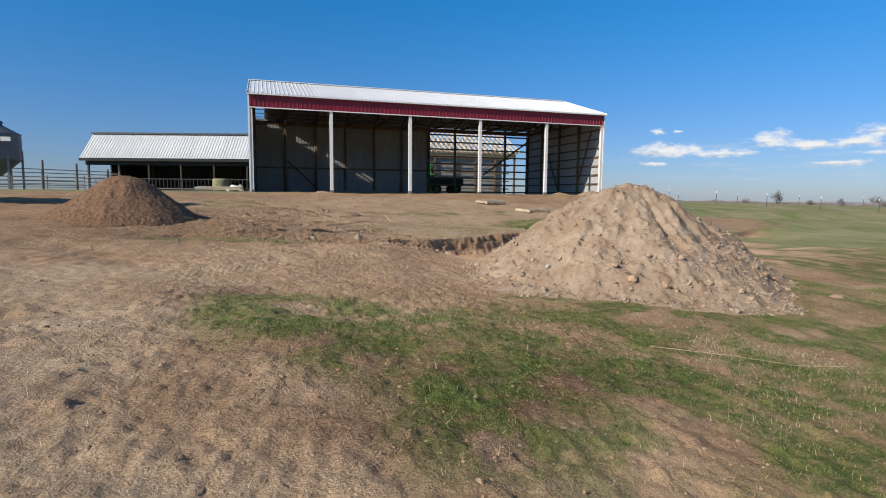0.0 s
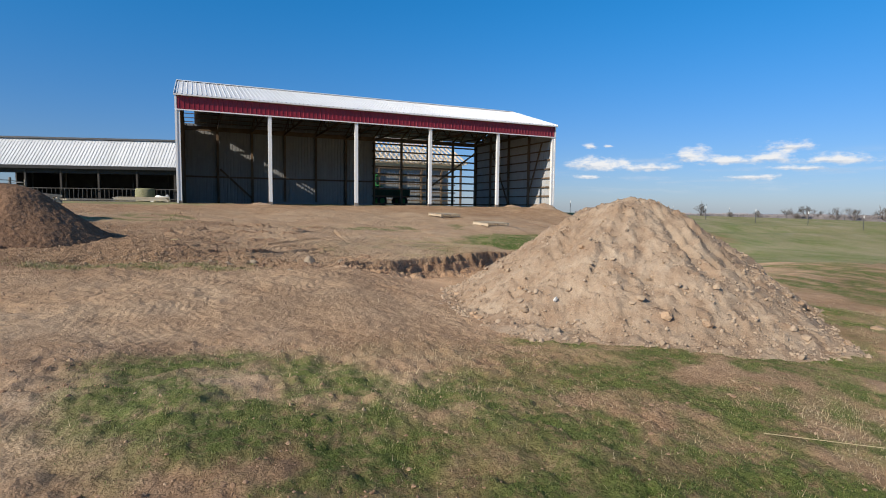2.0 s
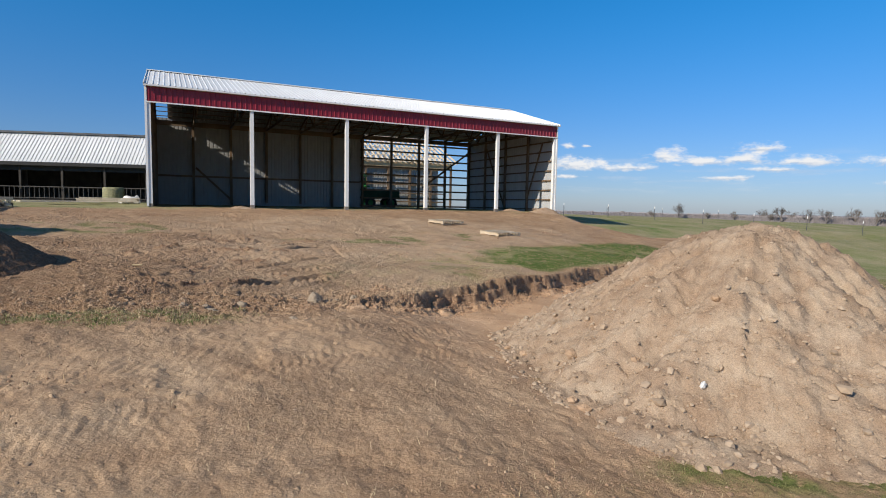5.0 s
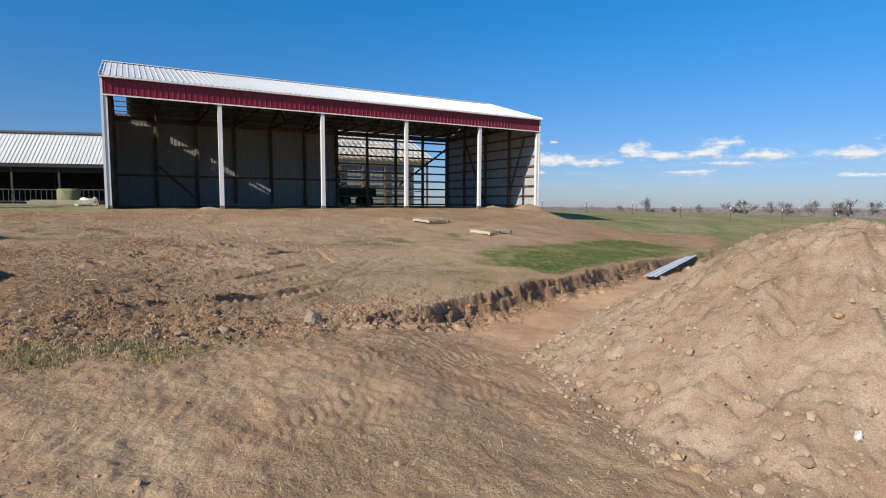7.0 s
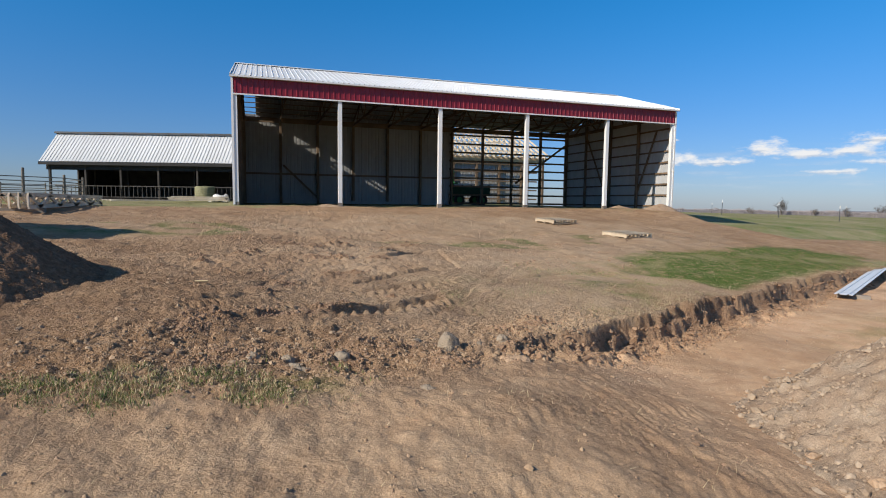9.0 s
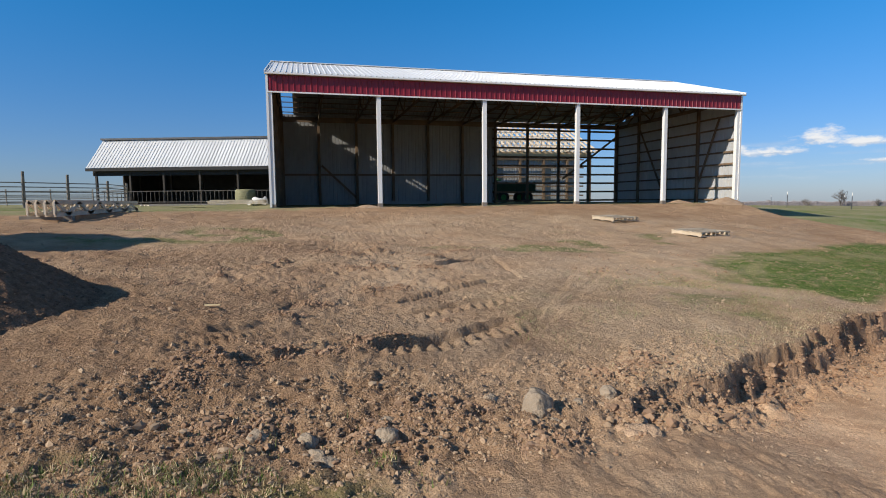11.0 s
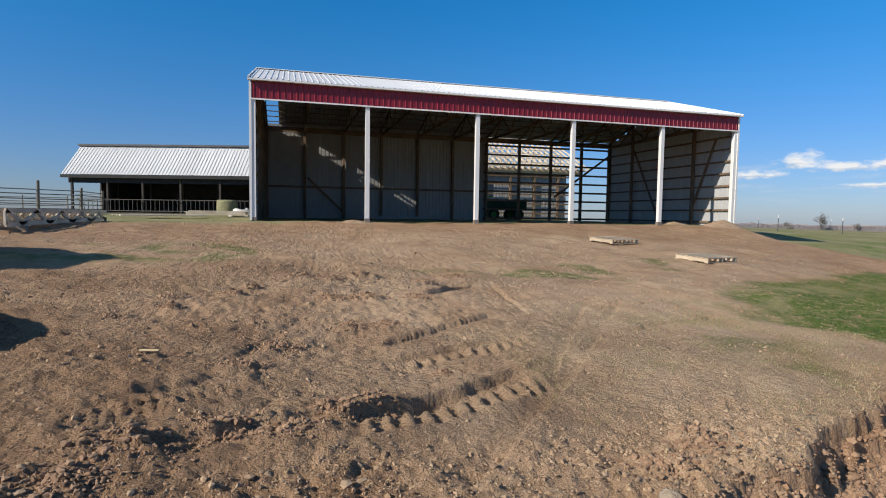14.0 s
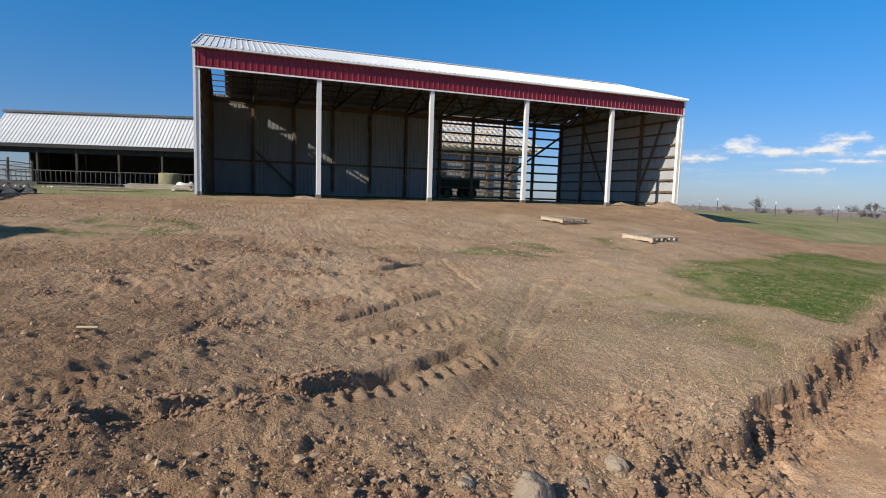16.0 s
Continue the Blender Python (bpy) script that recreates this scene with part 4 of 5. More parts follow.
def build_barn():
    w = (XR - XL + 0.16) / 25
    run = math.hypot(MID + 0.25, RIDGE - EAVE) + 0.03
    # The underside's darker grey stands for the dim light below the roof.
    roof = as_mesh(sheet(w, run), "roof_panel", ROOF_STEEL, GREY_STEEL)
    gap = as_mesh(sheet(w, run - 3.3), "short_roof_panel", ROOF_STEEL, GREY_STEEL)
    for k in range(25):
        x = XL - 0.08 + k * w
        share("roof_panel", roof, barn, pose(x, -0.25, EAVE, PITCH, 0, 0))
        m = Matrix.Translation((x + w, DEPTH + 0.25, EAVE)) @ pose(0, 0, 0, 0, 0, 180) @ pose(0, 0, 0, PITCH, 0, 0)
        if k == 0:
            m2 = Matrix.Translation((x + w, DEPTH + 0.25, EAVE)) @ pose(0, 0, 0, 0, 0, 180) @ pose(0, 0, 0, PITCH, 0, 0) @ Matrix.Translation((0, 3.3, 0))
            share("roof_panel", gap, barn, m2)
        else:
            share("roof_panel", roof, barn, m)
    cap = bmesh.new()
    for s in (-1, 1):
        beam(cap, (XL - 0.1, MID + s * 0.13, RIDGE + 0.015), (XR + 0.1, MID + s * 0.13, RIDGE + 0.015), 0.27, 0.02, (0, s * SLOPE, 1))
    part("ridge_cap", cap, WHITE_STEEL, barn)
    # fascia of red sheets over the opening, with white trim at the top and the bottom
    fw, fh = (XR - XL) / 25, EAVE - 0.04 - HEAD
    fascia = as_mesh(sheet(fw, fh, 0.226, 0.02), "fascia_panel", RED_STEEL)
    for k in range(25):
        share("fascia_panel", fascia, barn, Matrix.Translation((XL + k * fw, -0.11, HEAD)) @ pose(0, 0, 0, 90, 0, 0))
    part("fascia_trim", boxed(XL - 0.02, XR + 0.02, -0.145, -0.095, HEAD - 0.05, HEAD + 0.005), WHITE_STEEL, barn)
    part("eave_trim", boxed(XL - 0.1, XR + 0.1, -0.30, -0.10, EAVE - 0.075, EAVE - 0.012), WHITE_STEEL, barn)
    part("header_beam", boxed(XL + 0.05, XR - 0.05, -0.085, 0.0, HEAD - 0.02, HEAD + 0.34), WOOD, barn)
    part("header_beam", boxed(XL + 0.05, XR - 0.05, 0.17, 0.25, HEAD + 0.05, HEAD + 0.38), WOOD, barn)
    # white-wrapped front posts
    for k, x in enumerate(FRONT_POSTS):
        end = k in (0, 5)
        top = EAVE - 0.12 if end else HEAD - 0.02
        part("front_post", boxed(x - 0.085, x + 0.085, -0.09 if not end else -0.10, 0.09, -0.30, top), WHITE_STEEL, barn)
        part("post_foot", boxed(x - 0.10, x + 0.10, -0.105, 0.105, -0.35, 0.14), GREY_WOOD, barn)
    for x, s in ((XL, -1), (XR, 1)):
        part("corner_trim", boxed(x - 0.07 if s < 0 else x - 0.02, x + 0.02 if s < 0 else x + 0.07, -0.13, 0.06, 0.02, EAVE - 0.1), WHITE_STEEL, barn)
    # gable walls, sheeted outside; the sheets follow the roof in height
    gw = DEPTH / 12
    for x, turn, s in ((XL, 90, -1), (XR, 90, 1)):
        for k in range(12):
            y = k * gw
            mid = y + gw / 2
            top = EAVE + SLOPE * (min(mid, DEPTH - mid) + 0.1) - 0.06
            # Left gable darker than right: its deeper shade is in the steel colour.
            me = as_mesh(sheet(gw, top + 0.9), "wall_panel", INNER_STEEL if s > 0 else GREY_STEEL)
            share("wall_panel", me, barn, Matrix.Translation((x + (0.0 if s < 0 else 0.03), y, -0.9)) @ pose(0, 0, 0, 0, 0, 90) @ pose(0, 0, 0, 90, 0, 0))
        for zz in [0.12 + 0.61 * k for k in range(10)]:
            xx = x + (0.05 if s < 0 else -0.06)
            if zz < EAVE - 0.1:
                part("girt", boxed(xx - 0.02, xx + 0.02, 0.1, DEPTH - 0.1, zz, zz + 0.09), WOOD, barn)
        for yy in (2.75, 5.5, 8.3, DEPTH - 0.12):
            xx = x + (0.15 if s < 0 else -0.15)
            top = EAVE + SLOPE * min(yy, DEPTH - yy) - 0.1
            part("side_post", boxed(xx - 0.07, xx + 0.07, yy - 0.07, yy + 0.07, -0.3, top), WOOD, barn)
        rake = bmesh.new()
        for a, b in ((-0.3, MID), (DEPTH + 0.3, MID)):
            beam(rake, (x + s * 0.09, a, EAVE - 0.03), (x + s * 0.09, b, RIDGE - 0.03), 0.03, 0.15)
        part("rake_trim", rake, WHITE_STEEL, barn)
    part("wind_brace", beam(bmesh.new(), (XR - 0.12, 5.6, 0.3), (XR - 0.12, 8.2, 4.6), 0.04, 0.13), WOOD, barn)
    part("wind_brace", beam(bmesh.new(), (XR - 0.12, 1.2, 4.4), (XR - 0.12, 2.7, 1.0), 0.04, 0.13), WOOD, barn)
    # back wall: sheeted on one side, bare framing on the other
    step = (XR - XL) / 10
    open_from = XL + 6 * step - 0.05
    bw = (open_from - XL) / 15
    # Back wall sheets are coloured dark for the little light that reaches them.
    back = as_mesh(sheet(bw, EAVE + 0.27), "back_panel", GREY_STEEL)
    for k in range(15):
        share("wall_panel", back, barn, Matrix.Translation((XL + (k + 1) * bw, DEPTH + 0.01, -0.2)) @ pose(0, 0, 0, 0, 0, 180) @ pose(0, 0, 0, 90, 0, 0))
    for k in range(11):
        x = min(max(XL + k * step, XL + 0.1), XR - 0.1)
        part("back_post", boxed(x - 0.075, x + 0.075, DEPTH - 0.24, DEPTH - 0.06, -0.3, EAVE - 0.05), WOOD, barn)
    for zz in [0.1 + 0.585 * k for k in range(9)]:
        part("girt", boxed(open_from - 0.1, XR - 0.1, DEPTH - 0.055, DEPTH - 0.015, zz, zz + 0.12), WOOD, barn)
    for zz in (1.8,):
        part("girt", boxed(XL + 0.1, open_from - 0.1, DEPTH - 0.055, DEPTH - 0.015, zz, zz + 0.12), WOOD, barn)
    part("back_beam", boxed(XL + 0.1, XR - 0.1, DEPTH - 0.30, DEPTH - 0.245, EAVE - 0.42, EAVE - 0.12), WOOD, barn)
    part("wind_brace", beam(bmesh.new(), (XR - 0.2, DEPTH - 0.3, 4.5), (XR - 4.3, DEPTH - 0.3, 1.6), 0.04, 0.13), WOOD, barn)
    part("wind_brace", beam(bmesh.new(), (XL + 2.4, DEPTH - 0.3, 2.4), (XL + 4.6, DEPTH - 0.3, 0.3), 0.04, 0.13), WOOD, barn)
    # trusses and purlins
    for k in range(11):
        x = min(max(XL + k * step, XL + 0.2), XR - 0.2)
        t = bmesh.new()
        lo = EAVE - 0.30
        beam(t, (x, 0.05, lo), (x, DEPTH - 0.05, lo), 0.04, 0.14)
        for y0 in (-0.1, DEPTH + 0.1):
            beam(t, (x, y0, EAVE - 0.17), (x, MID, RIDGE - 0.19), 0.04, 0.14)
        for a, b in ((1.5, 2.8), (4.1, 2.8), (4.1, MID), (DEPTH - 1.5, DEPTH - 2.8), (DEPTH - 4.1, DEPTH - 2.8), (DEPTH - 4.1, MID)):
            beam(t, (x, a, lo), (x, b, EAVE - 0.17 + SLOPE * (min(b, DEPTH - b))), 0.04, 0.09)
        part("truss", t, WOOD, barn)
    for s in (0, 1):
        for k in range(10):
            d = 0.02 + 0.605 * k
            y, z = d - 0.15, EAVE + SLOPE * (d + 0.1) - 0.085
            if y > MID:
                break
            y = y if s == 0 else DEPTH - y
            part("purlin", boxed(XL + 0.02, XR - 0.02, y - 0.045, y + 0.045, z - 0.04, z), WOOD, barn)
    # white strip of insulation sheet leaning at the foot of the back wall
    part("foot_board", boxed(XL + 5.0, XL + 9.3, DEPTH - 0.42, DEPTH - 0.34, -0.05, 0.2), GREY_STEEL, barn)


build_barn()


# ---------------------------------------------------------------- bare frame of a second barn behind
def build_frame():
    fr = thing("barn_frame", "unroofed timber frame of a second barn with pale new trusses", "barn frame")
    x0, x1, y0, y1, ev, rd = 11.5, 27.4, 20.5, 36.0, 4.35, 8.1
    mid = (y0 + y1) / 2
    n = 30
    for k in range(n):
        x = x0 + (x1 - x0) * k / (n - 1)
        t = bmesh.new()
        beam(t, (x, y0 - 0.4, ev), (x, mid, rd), 0.05, 0.17)
        beam(t, (x, y1 + 0.4, ev), (x, mid, rd), 0.05, 0.17)
        beam(t, (x, y0, ev), (x, y1, ev), 0.05, 0.15)
        for q in (0.3, 0.62):
            ya = y0 + (mid - y0) * q
            beam(t, (x, ya, ev), (x, ya, ev + (rd - ev) * q), 0.05, 0.10)
            beam(t, (x, ya + 1.2, ev), (x, ya, ev + (rd - ev) * q), 0.05, 0.10)
        part("truss", t, PALE_WOOD, fr)
        if k % 4 == 0:
            part("post", boxed(x - 0.09, x + 0.09, y0 - 0.09, y0 + 0.09, -0.4, ev), WOOD, fr)
            part("post", boxed(x - 0.09, x + 0.09, y1 - 0.09, y1 + 0.09, -0.6, ev), WOOD, fr)
    for k in range(9):
        q = k / 8
        y, z = y0 - 0.4 + (mid - y0 + 0.4) * q, ev + (rd - ev) * q + 0.11
        part("purlin", boxed(x0 - 0.2, x1 - 1.2, y - 0.05, y + 0.05, z - 0.02, z + 0.025), PALE_WOOD, fr)
    part("eave_beam", boxed(x0 - 0.1, x1 - 0.6, y0 - 0.15, y0 - 0.10, ev - 0.55, ev - 0.1), NEW_WOOD, fr, "new lumber header")
    gw = 1.0
    me = as_mesh(sheet(gw, 4.6), "rear_panel", GREY_STEEL)
    for k in range(14):
        share("wall_panel", me, fr, Matrix.Translation((x0 + (k + 1) * gw, y0 + 0.12, -0.7)) @ pose(0, 0, 0, 0, 0, 180) @ pose(0, 0, 0, 90, 0, 0))
    for zz in (0.5, 1.3, 2.1, 2.9, 3.6):
        part("girt", boxed(x0, x1 - 1.2, y0 - 0.10, y0 - 0.06, zz, zz + 0.12), WOOD, fr)
    return fr


build_frame()


def wheel(parent, x, y, z, r, w, rim=YELLOW):
    bm = bmesh.new()
    n = 24
    prof = [(-w / 2, r * 0.55), (-w / 2, r * 0.92), (-w * 0.36, r), (w * 0.36, r), (w / 2, r * 0.92), (w / 2, r * 0.55)]
    rings = [[bm.verts.new((x + dx, y + rr * math.cos(2 * math.pi * k / n), z + rr * math.sin(2 * math.pi * k / n))) for k in range(n)] for dx, rr in prof]
    for a, b in zip(rings, rings[1:] + rings[:1]):
        for k in range(n):
            bm.faces.new((a[k], a[(k + 1) % n], b[(k + 1) % n], b[k]))
    for k in range(n):
        a = 2 * math.pi * k / n
        beam(bm, (x - w * 0.45, y + r * math.cos(a), z + r * math.sin(a)), (x + w * 0.45, y + r * math.cos(a + 0.12), z + r * math.sin(a + 0.12)), 0.05, 0.06)
    bmesh.ops.recalc_face_normals(bm, faces=bm.faces)
    t = part("wheel", bm, BLACK, parent)
    d = bmesh.new()
    tube(d, [(x - w * 0.3, y, z), (x - w * 0.1, y, z), (x + w * 0.1, y, z), (x + w * 0.3, y, z)], [r * 0.56, r * 0.3, r * 0.3, r * 0.56], 20)
    part("rim", d, rim, t, "yellow rim")


def build_tractor():
    tr = thing("tractor", "green farm tractor with dark cab parked behind the shed", "tractor", pose(15.9, 17.6, 0.05, 0, 0, 62))
    b = bmesh.new()
    box(b, -0.38, 0.38, 0.2, 2.3, 0.85, 1.55)
    box(b, -0.33, 0.33, 2.3, 2.5, 0.95, 1.45)
    bmesh.ops.bevel(b, geom=b.edges[:], offset=0.06, segments=2, affect="EDGES")
    part("hood", b, GREEN, tr)
    part("chassis", boxed(-0.25, 0.25, -0.9, 2.2, 0.5, 0.85), BLACK, tr)
    c = bmesh.new()
    for x in (-0.7, 0.7):
        for y in (-1.1, 0.2):
            beam(c, (x, y, 1.2), (x * 0.9, y * 0.9, 2.6), 0.08)
    part("cab_frame", c, GREEN, tr)
    part("cab_glass", boxed(-0.64, 0.64, -1.0, 0.12, 1.25, 2.5), GLASS_DARK, tr)
    r = boxed(-0.75, 0.75, -1.2, 0.3, 2.55, 2.72)
    bmesh.ops.bevel(r, geom=r.edges[:], offset=0.05, segments=2, affect="EDGES")
    part("cab_roof", r, GREEN, tr)
    for x in (-0.95, 0.95):
        f = boxed(x - 0.28, x + 0.28, -1.4, 0.0, 1.68, 1.78)
        part("fender", f, GREEN, tr)
        wheel(tr, x, -0.7, 0.82, 0.82, 0.48)
        wheel(tr, x * 0.82, 1.9, 0.52, 0.52, 0.32)
    part("exhaust", tube(bmesh.new(), [(0.3, 1.2, 1.5), (0.3, 1.2, 2.6)], [0.05, 0.05], 8), BLACK, tr)


def build_wagon():
    wg = thing("forage_wagon", "dark green box wagon parked behind the shed", "wagon", pose(16.9, 13.9, 0.0, 0, 0, 90))
    b = bmesh.new()
    for x in (-0.85, 0.85):
        box(b, x - 0.03, x + 0.03, -1.5, 1.5, 0.75, 1.45)
        for y in (-1.4, -0.7, 0, 0.7, 1.4):
            box(b, x - 0.06, x + 0.06, y - 0.04, y + 0.04, 0.7, 1.5)
    for y in (-1.5, 1.5):
        box(b, -0.85, 0.85, y - 0.03, y + 0.03, 0.75, 1.45)
    box(b, -0.85, 0.85, -1.5, 1.5, 0.70, 0.76)
    part("box", b, material("dark_green_paint", (0.006, 0.035, 0.015), (0.012, 0.06, 0.028), 3, 40, 0.6), wg)
    part("drawbar", beam(bmesh.new(), (0, 1.4, 0.62), (0, 2.6, 0.5), 0.1), BLACK, wg)
    for x in (-0.75, 0.75):
        for y in (-0.9, 0.9):
            wheel(wg, x, y, 0.4, 0.4, 0.25, GREEN)


build_tractor()
build_wagon()


# ---------------------------------------------------------------- old cattle shed
def build_cattle_shed():
    x0, x1, ye, yr, ze, zr, yb = 0.0, 21.8, 0.14, 2.0, 2.97, 5.33, 7.6
    at = pose(-13.95, 25.2, 0, 0, 0, -17.5)
    sh = thing("cattle_shed", "long low cattle shed with silvery ribbed roof and open dark front", "shed", at)
    n = 28
    w = (x1 - x0) / n
    run = math.hypot(yr - ye + 0.4, zr - ze)
    pitch = math.degrees(math.atan2(zr - ze, yr - ye + 0.4))
    me = as_mesh(sheet(w, run, 0.27, 0.03), "roof_panel", OLD_ROOF)
    for k in range(n):
        share("roof_panel", me, sh, Matrix.Translation((x0 + k * w, ye - 0.4, ze)) @ pose(0, 0, 0, pitch, 0, 0))
    part("rear_roof", beam(bmesh.new(), ((x0 + x1) / 2, yr, zr - 0.02), ((x0 + x1) / 2, yb, zr - 1.3), x1 - x0, 0.05), OLD_ROOF, sh)
    part("ridge_cap", boxed(x0 - 0.1, x1, yr - 0.22, yr + 0.22, zr - 0.02, zr + 0.13), DARK_TRIM, sh)
    # The dark band under the eave is shade, given as near-black boards.
    part("eave_board", boxed(x0 - 0.05, x1, ye - 0.42, ye - 0.36, ze - 0.26, ze - 0.02), SHADED_EAVE, sh)
    part("eave_beam", boxed(x0 + 0.3, x1, ye - 0.05, ye + 0.10, ze - 0.62, ze - 0.10), SHADED_EAVE, sh)
    # Walls, floor and ceiling carry the interior's shade in their dark colour.
    part("back_wall", boxed(x0 + 1.1, x1, yb - 0.1, yb, 0.0, zr - 1.3), SHED_SHADE, sh)
    part("end_wall", boxed(x0 + 1.1, x0 + 1.2, ye + 2.4, yb - 0.1, 0.0, ze + 0.9), SHED_SHADE, sh)
    part("end_wall", boxed(x1 - 0.1, x1, ye, yb - 0.1, 0.0, ze + 0.5), SHED_SHADE, sh)
    part("shed_floor", boxed(x0 + 0.6, x1, ye - 0.1, yb - 0.1, -0.2, 0.16), SHED_SHADE, sh, "shed floor with the interior shade put into its dark colour")
    part("ceiling_boards", boxed(x0 + 0.2, x1, ye + 0.2, yb - 0.2, ze + 0.12, ze + 0.18), SHED_SHADE, sh)
    for k, x in enumerate((0.55, 3.3, 6.0, 8.9, 11.9, 14.9, 17.9, 20.9)):
        part("front_post", boxed(x - 0.07, x + 0.07, ye - 0.08, ye + 0.08, -0.2, ze - 0.1), SHADED_POST, sh)
        part("inner_post", boxed(x + 0.9, x + 1.05, ye + 4, ye + 4.2, -0.2, ze + 0.1), SHED_SHADE, sh)
    # feed rail with upright stanchions along the front
    rail = thing("feed_rail", "steel headlock feed rail along the shed front", "fence", at)
    for z in (0.28, 1.12):
        part("rail", tube(bmesh.new(), [(x0 + 1.1, ye - 0.3, z), (x1 - 2, ye - 0.3, z)], [0.035, 0.035], 6), SHADED_RAIL, rail)
    up = as_mesh(tube(bmesh.new(), [(0, 0, 0.25), (0, 0, 1.15)], [0.025, 0.025], 6), "stanchion", SHADED_RAIL)
    x = x0 + 1.3
    while x < 16:
        share("stanchion", up, rail, pose(x, ye - 0.3, 0))
        x += 0.34
    # Added kerb; its concrete is darkened to pass for shade below the rail.
    part("kerb", boxed(x0 + 0.8, x1 - 2, ye - 0.5, ye - 0.15, -0.3, 0.12), material("shade_dark_concrete", (0.10, 0.09, 0.08), (0.18, 0.165, 0.15), 2, 20, 0.9), rail)


build_cattle_shed()


# ---------------------------------------------------------------- yard things at the left
def build_bale():
    bm = bmesh.new()
    tube(bm, [(0, 0, 0), (0, 0, 0.04), (0, 0, 0.35), (0, 0, 0.8), (0, 0, 1.02), (0, 0, 1.08)], [0.64, 0.70, 0.715, 0.71, 0.70, 0.62], 28)
    ob = mesh_object("hay_bale", bm, HAY, True)
    ob.matrix_basis = pose(-1.85, 19.5, 0.08)
    tagged(ob, "round olive wrapped hay bale standing on end", "hay bale")


def plank_stack(name, label, x, y, z, rz, length, boards, layers, mat, gap=0.01, width=0.24):
    st = thing(name, label, "lumber", pose(x, y, z, 0, 0, rz))
    for k in range(layers):
        for i in range(boards):
            o = random.uniform(-0.15, 0.15)
            part("plank", boxed(-length / 2 + o, length / 2 + o, i * (width + gap), i * (width + gap) + width, k * 0.05, k * 0.05 + 0.042), mat, st)
    return st


def rock_mesh(seed, sx, sy, sz, sub=3):
    bm = bmesh.new()
    bmesh.ops.create_icosphere(bm, subdivisions=sub, radius=1)
    o = Vector((seed * 3.1, seed * 1.7, seed * 0.9))
    for v in bm.verts:
        d = 1 + 0.34 * noise.noise(v.co * 1.1 + o) + 0.12 * noise.noise(v.co * 2.7 + o)
        v.co = Vector((v.co.x * sx, v.co.y * sy, v.co.z * sz)) * d
    # a few flat broken faces
    for k in range(5):
        n = Vector((math.cos(seed + k * 1.9), math.sin(seed * 1.3 + k * 2.3), 0.4 * math.sin(k + seed))).normalized()
        for v in bm.verts:
            e = v.co.dot(n) - 0.78 * math.sqrt((n.x * sx) ** 2 + (n.y * sy) ** 2 + (n.z * sz) ** 2)
            if e > 0:
                v.co -= n * e * 0.9
    return bm


def z_at(x, y):
    return float(ground_height(np.array([x], dtype=float), np.array([y], dtype=float))[0])


def rock(x, y, sx, sy, sz, rz, seed, mat, label, sink=0.45):
    ob = mesh_object("rock", rock_mesh(seed, sx, sy, sz), mat, True)
    ob.matrix_basis = pose(x, y, z_at(x, y) + sz * (1 - 2 * sink) * 0.6 - 0.05, random.uniform(-8, 8), random.uniform(-8, 8), rz)
    return tagged(ob, label, "rock", "rocks along the cut")


build_bale()
plank_stack("lumber_stack", "pale new boards stacked flat beside the shed corner", -1.35, 9.2, 0.13, 2, 3.0, 4, 5, PALE_WOOD)
plank_stack("loose_boards", "weathered pale boards lying on the grass", -2.6, 3.0, 0.12, 25, 3.2, 6, 1, PALE_WOOD)
for k in range(14):
    bm = rock_mesh(50 + k, random.uniform(0.12, 0.3), random.uniform(0.12, 0.25), random.uniform(0.1, 0.2), 2)
    ob = mesh_object("rubble_piece", bm, PALE)
    ob.matrix_basis = pose(-0.35 + random.uniform(-0.6, 0.5), 10.6 + random.uniform(-0.3, 0.4), 0.16 + random.uniform(0, 0.22) * (k % 2), 0, 0, random.uniform(0, 360))
    tagged(ob, "white broken rubble beside the lumber", "rubble", "rubble by the shed")

sr = random.Random(41)
for k in range(16):
    u, q = sr.uniform(0, 1), sr.uniform(0.035, 0.085)
    rock(1.9 + 2.9 * u, -20.75 + 1.0 * u + sr.uniform(-0.35, 0.35), q, q * sr.uniform(0.6, 0.9), q * sr.uniform(0.5, 0.8), sr.uniform(0, 360), 400 + k, STONE, "grey-tan field stone lying in the broken soil", -0.1)


def build_feed_bin(x, y, z, size, label):
    bn = thing("feed_bin", label, "feed bin", pose(x, y, z) @ Matrix.Scale(size, 4), "feed bins")
    b = bmesh.new()
    tube(b, [(0, 0, 0.55), (0, 0, 1.25), (0, 0, 1.27), (0, 0, 2.35), (0, 0, 2.37), (0, 0, 2.75), (0, 0, 2.85)], [0.18, 0.92, 0.95, 0.95, 0.98, 0.32, 0.30], 32)
    part("body", b, BIN_STEEL, bn, smooth=False)
    for z in (1.6, 1.95):
        part("hoop", tube(bmesh.new(), [(0, 0, z), (0, 0, z + 0.04)], [0.965, 0.965], 32), BIN_STEEL, bn)
    part("lid", tube(bmesh.new(), [(0, 0, 2.85), (0, 0, 2.93)], [0.36, 0.30], 24), BIN_STEEL, bn)
    part("label_plate", boxed(0.55, 0.9, -0.86, -0.80, 2.02, 2.2), WHITE_STEEL, bn, "pale plate")
    for k in range(6):
        a = math.pi / 3 * k + 0.3
        part("leg", beam(bmesh.new(), (0.93 * math.cos(a), 0.93 * math.sin(a), -0.1), (0.93 * math.cos(a), 0.93 * math.sin(a), 1.7), 0.07), PIPE, bn)
    return bn


build_feed_bin(-13.35, 6.8, 0.05, 1.36, "dark blue steel hopper feed bin standing by the corral")
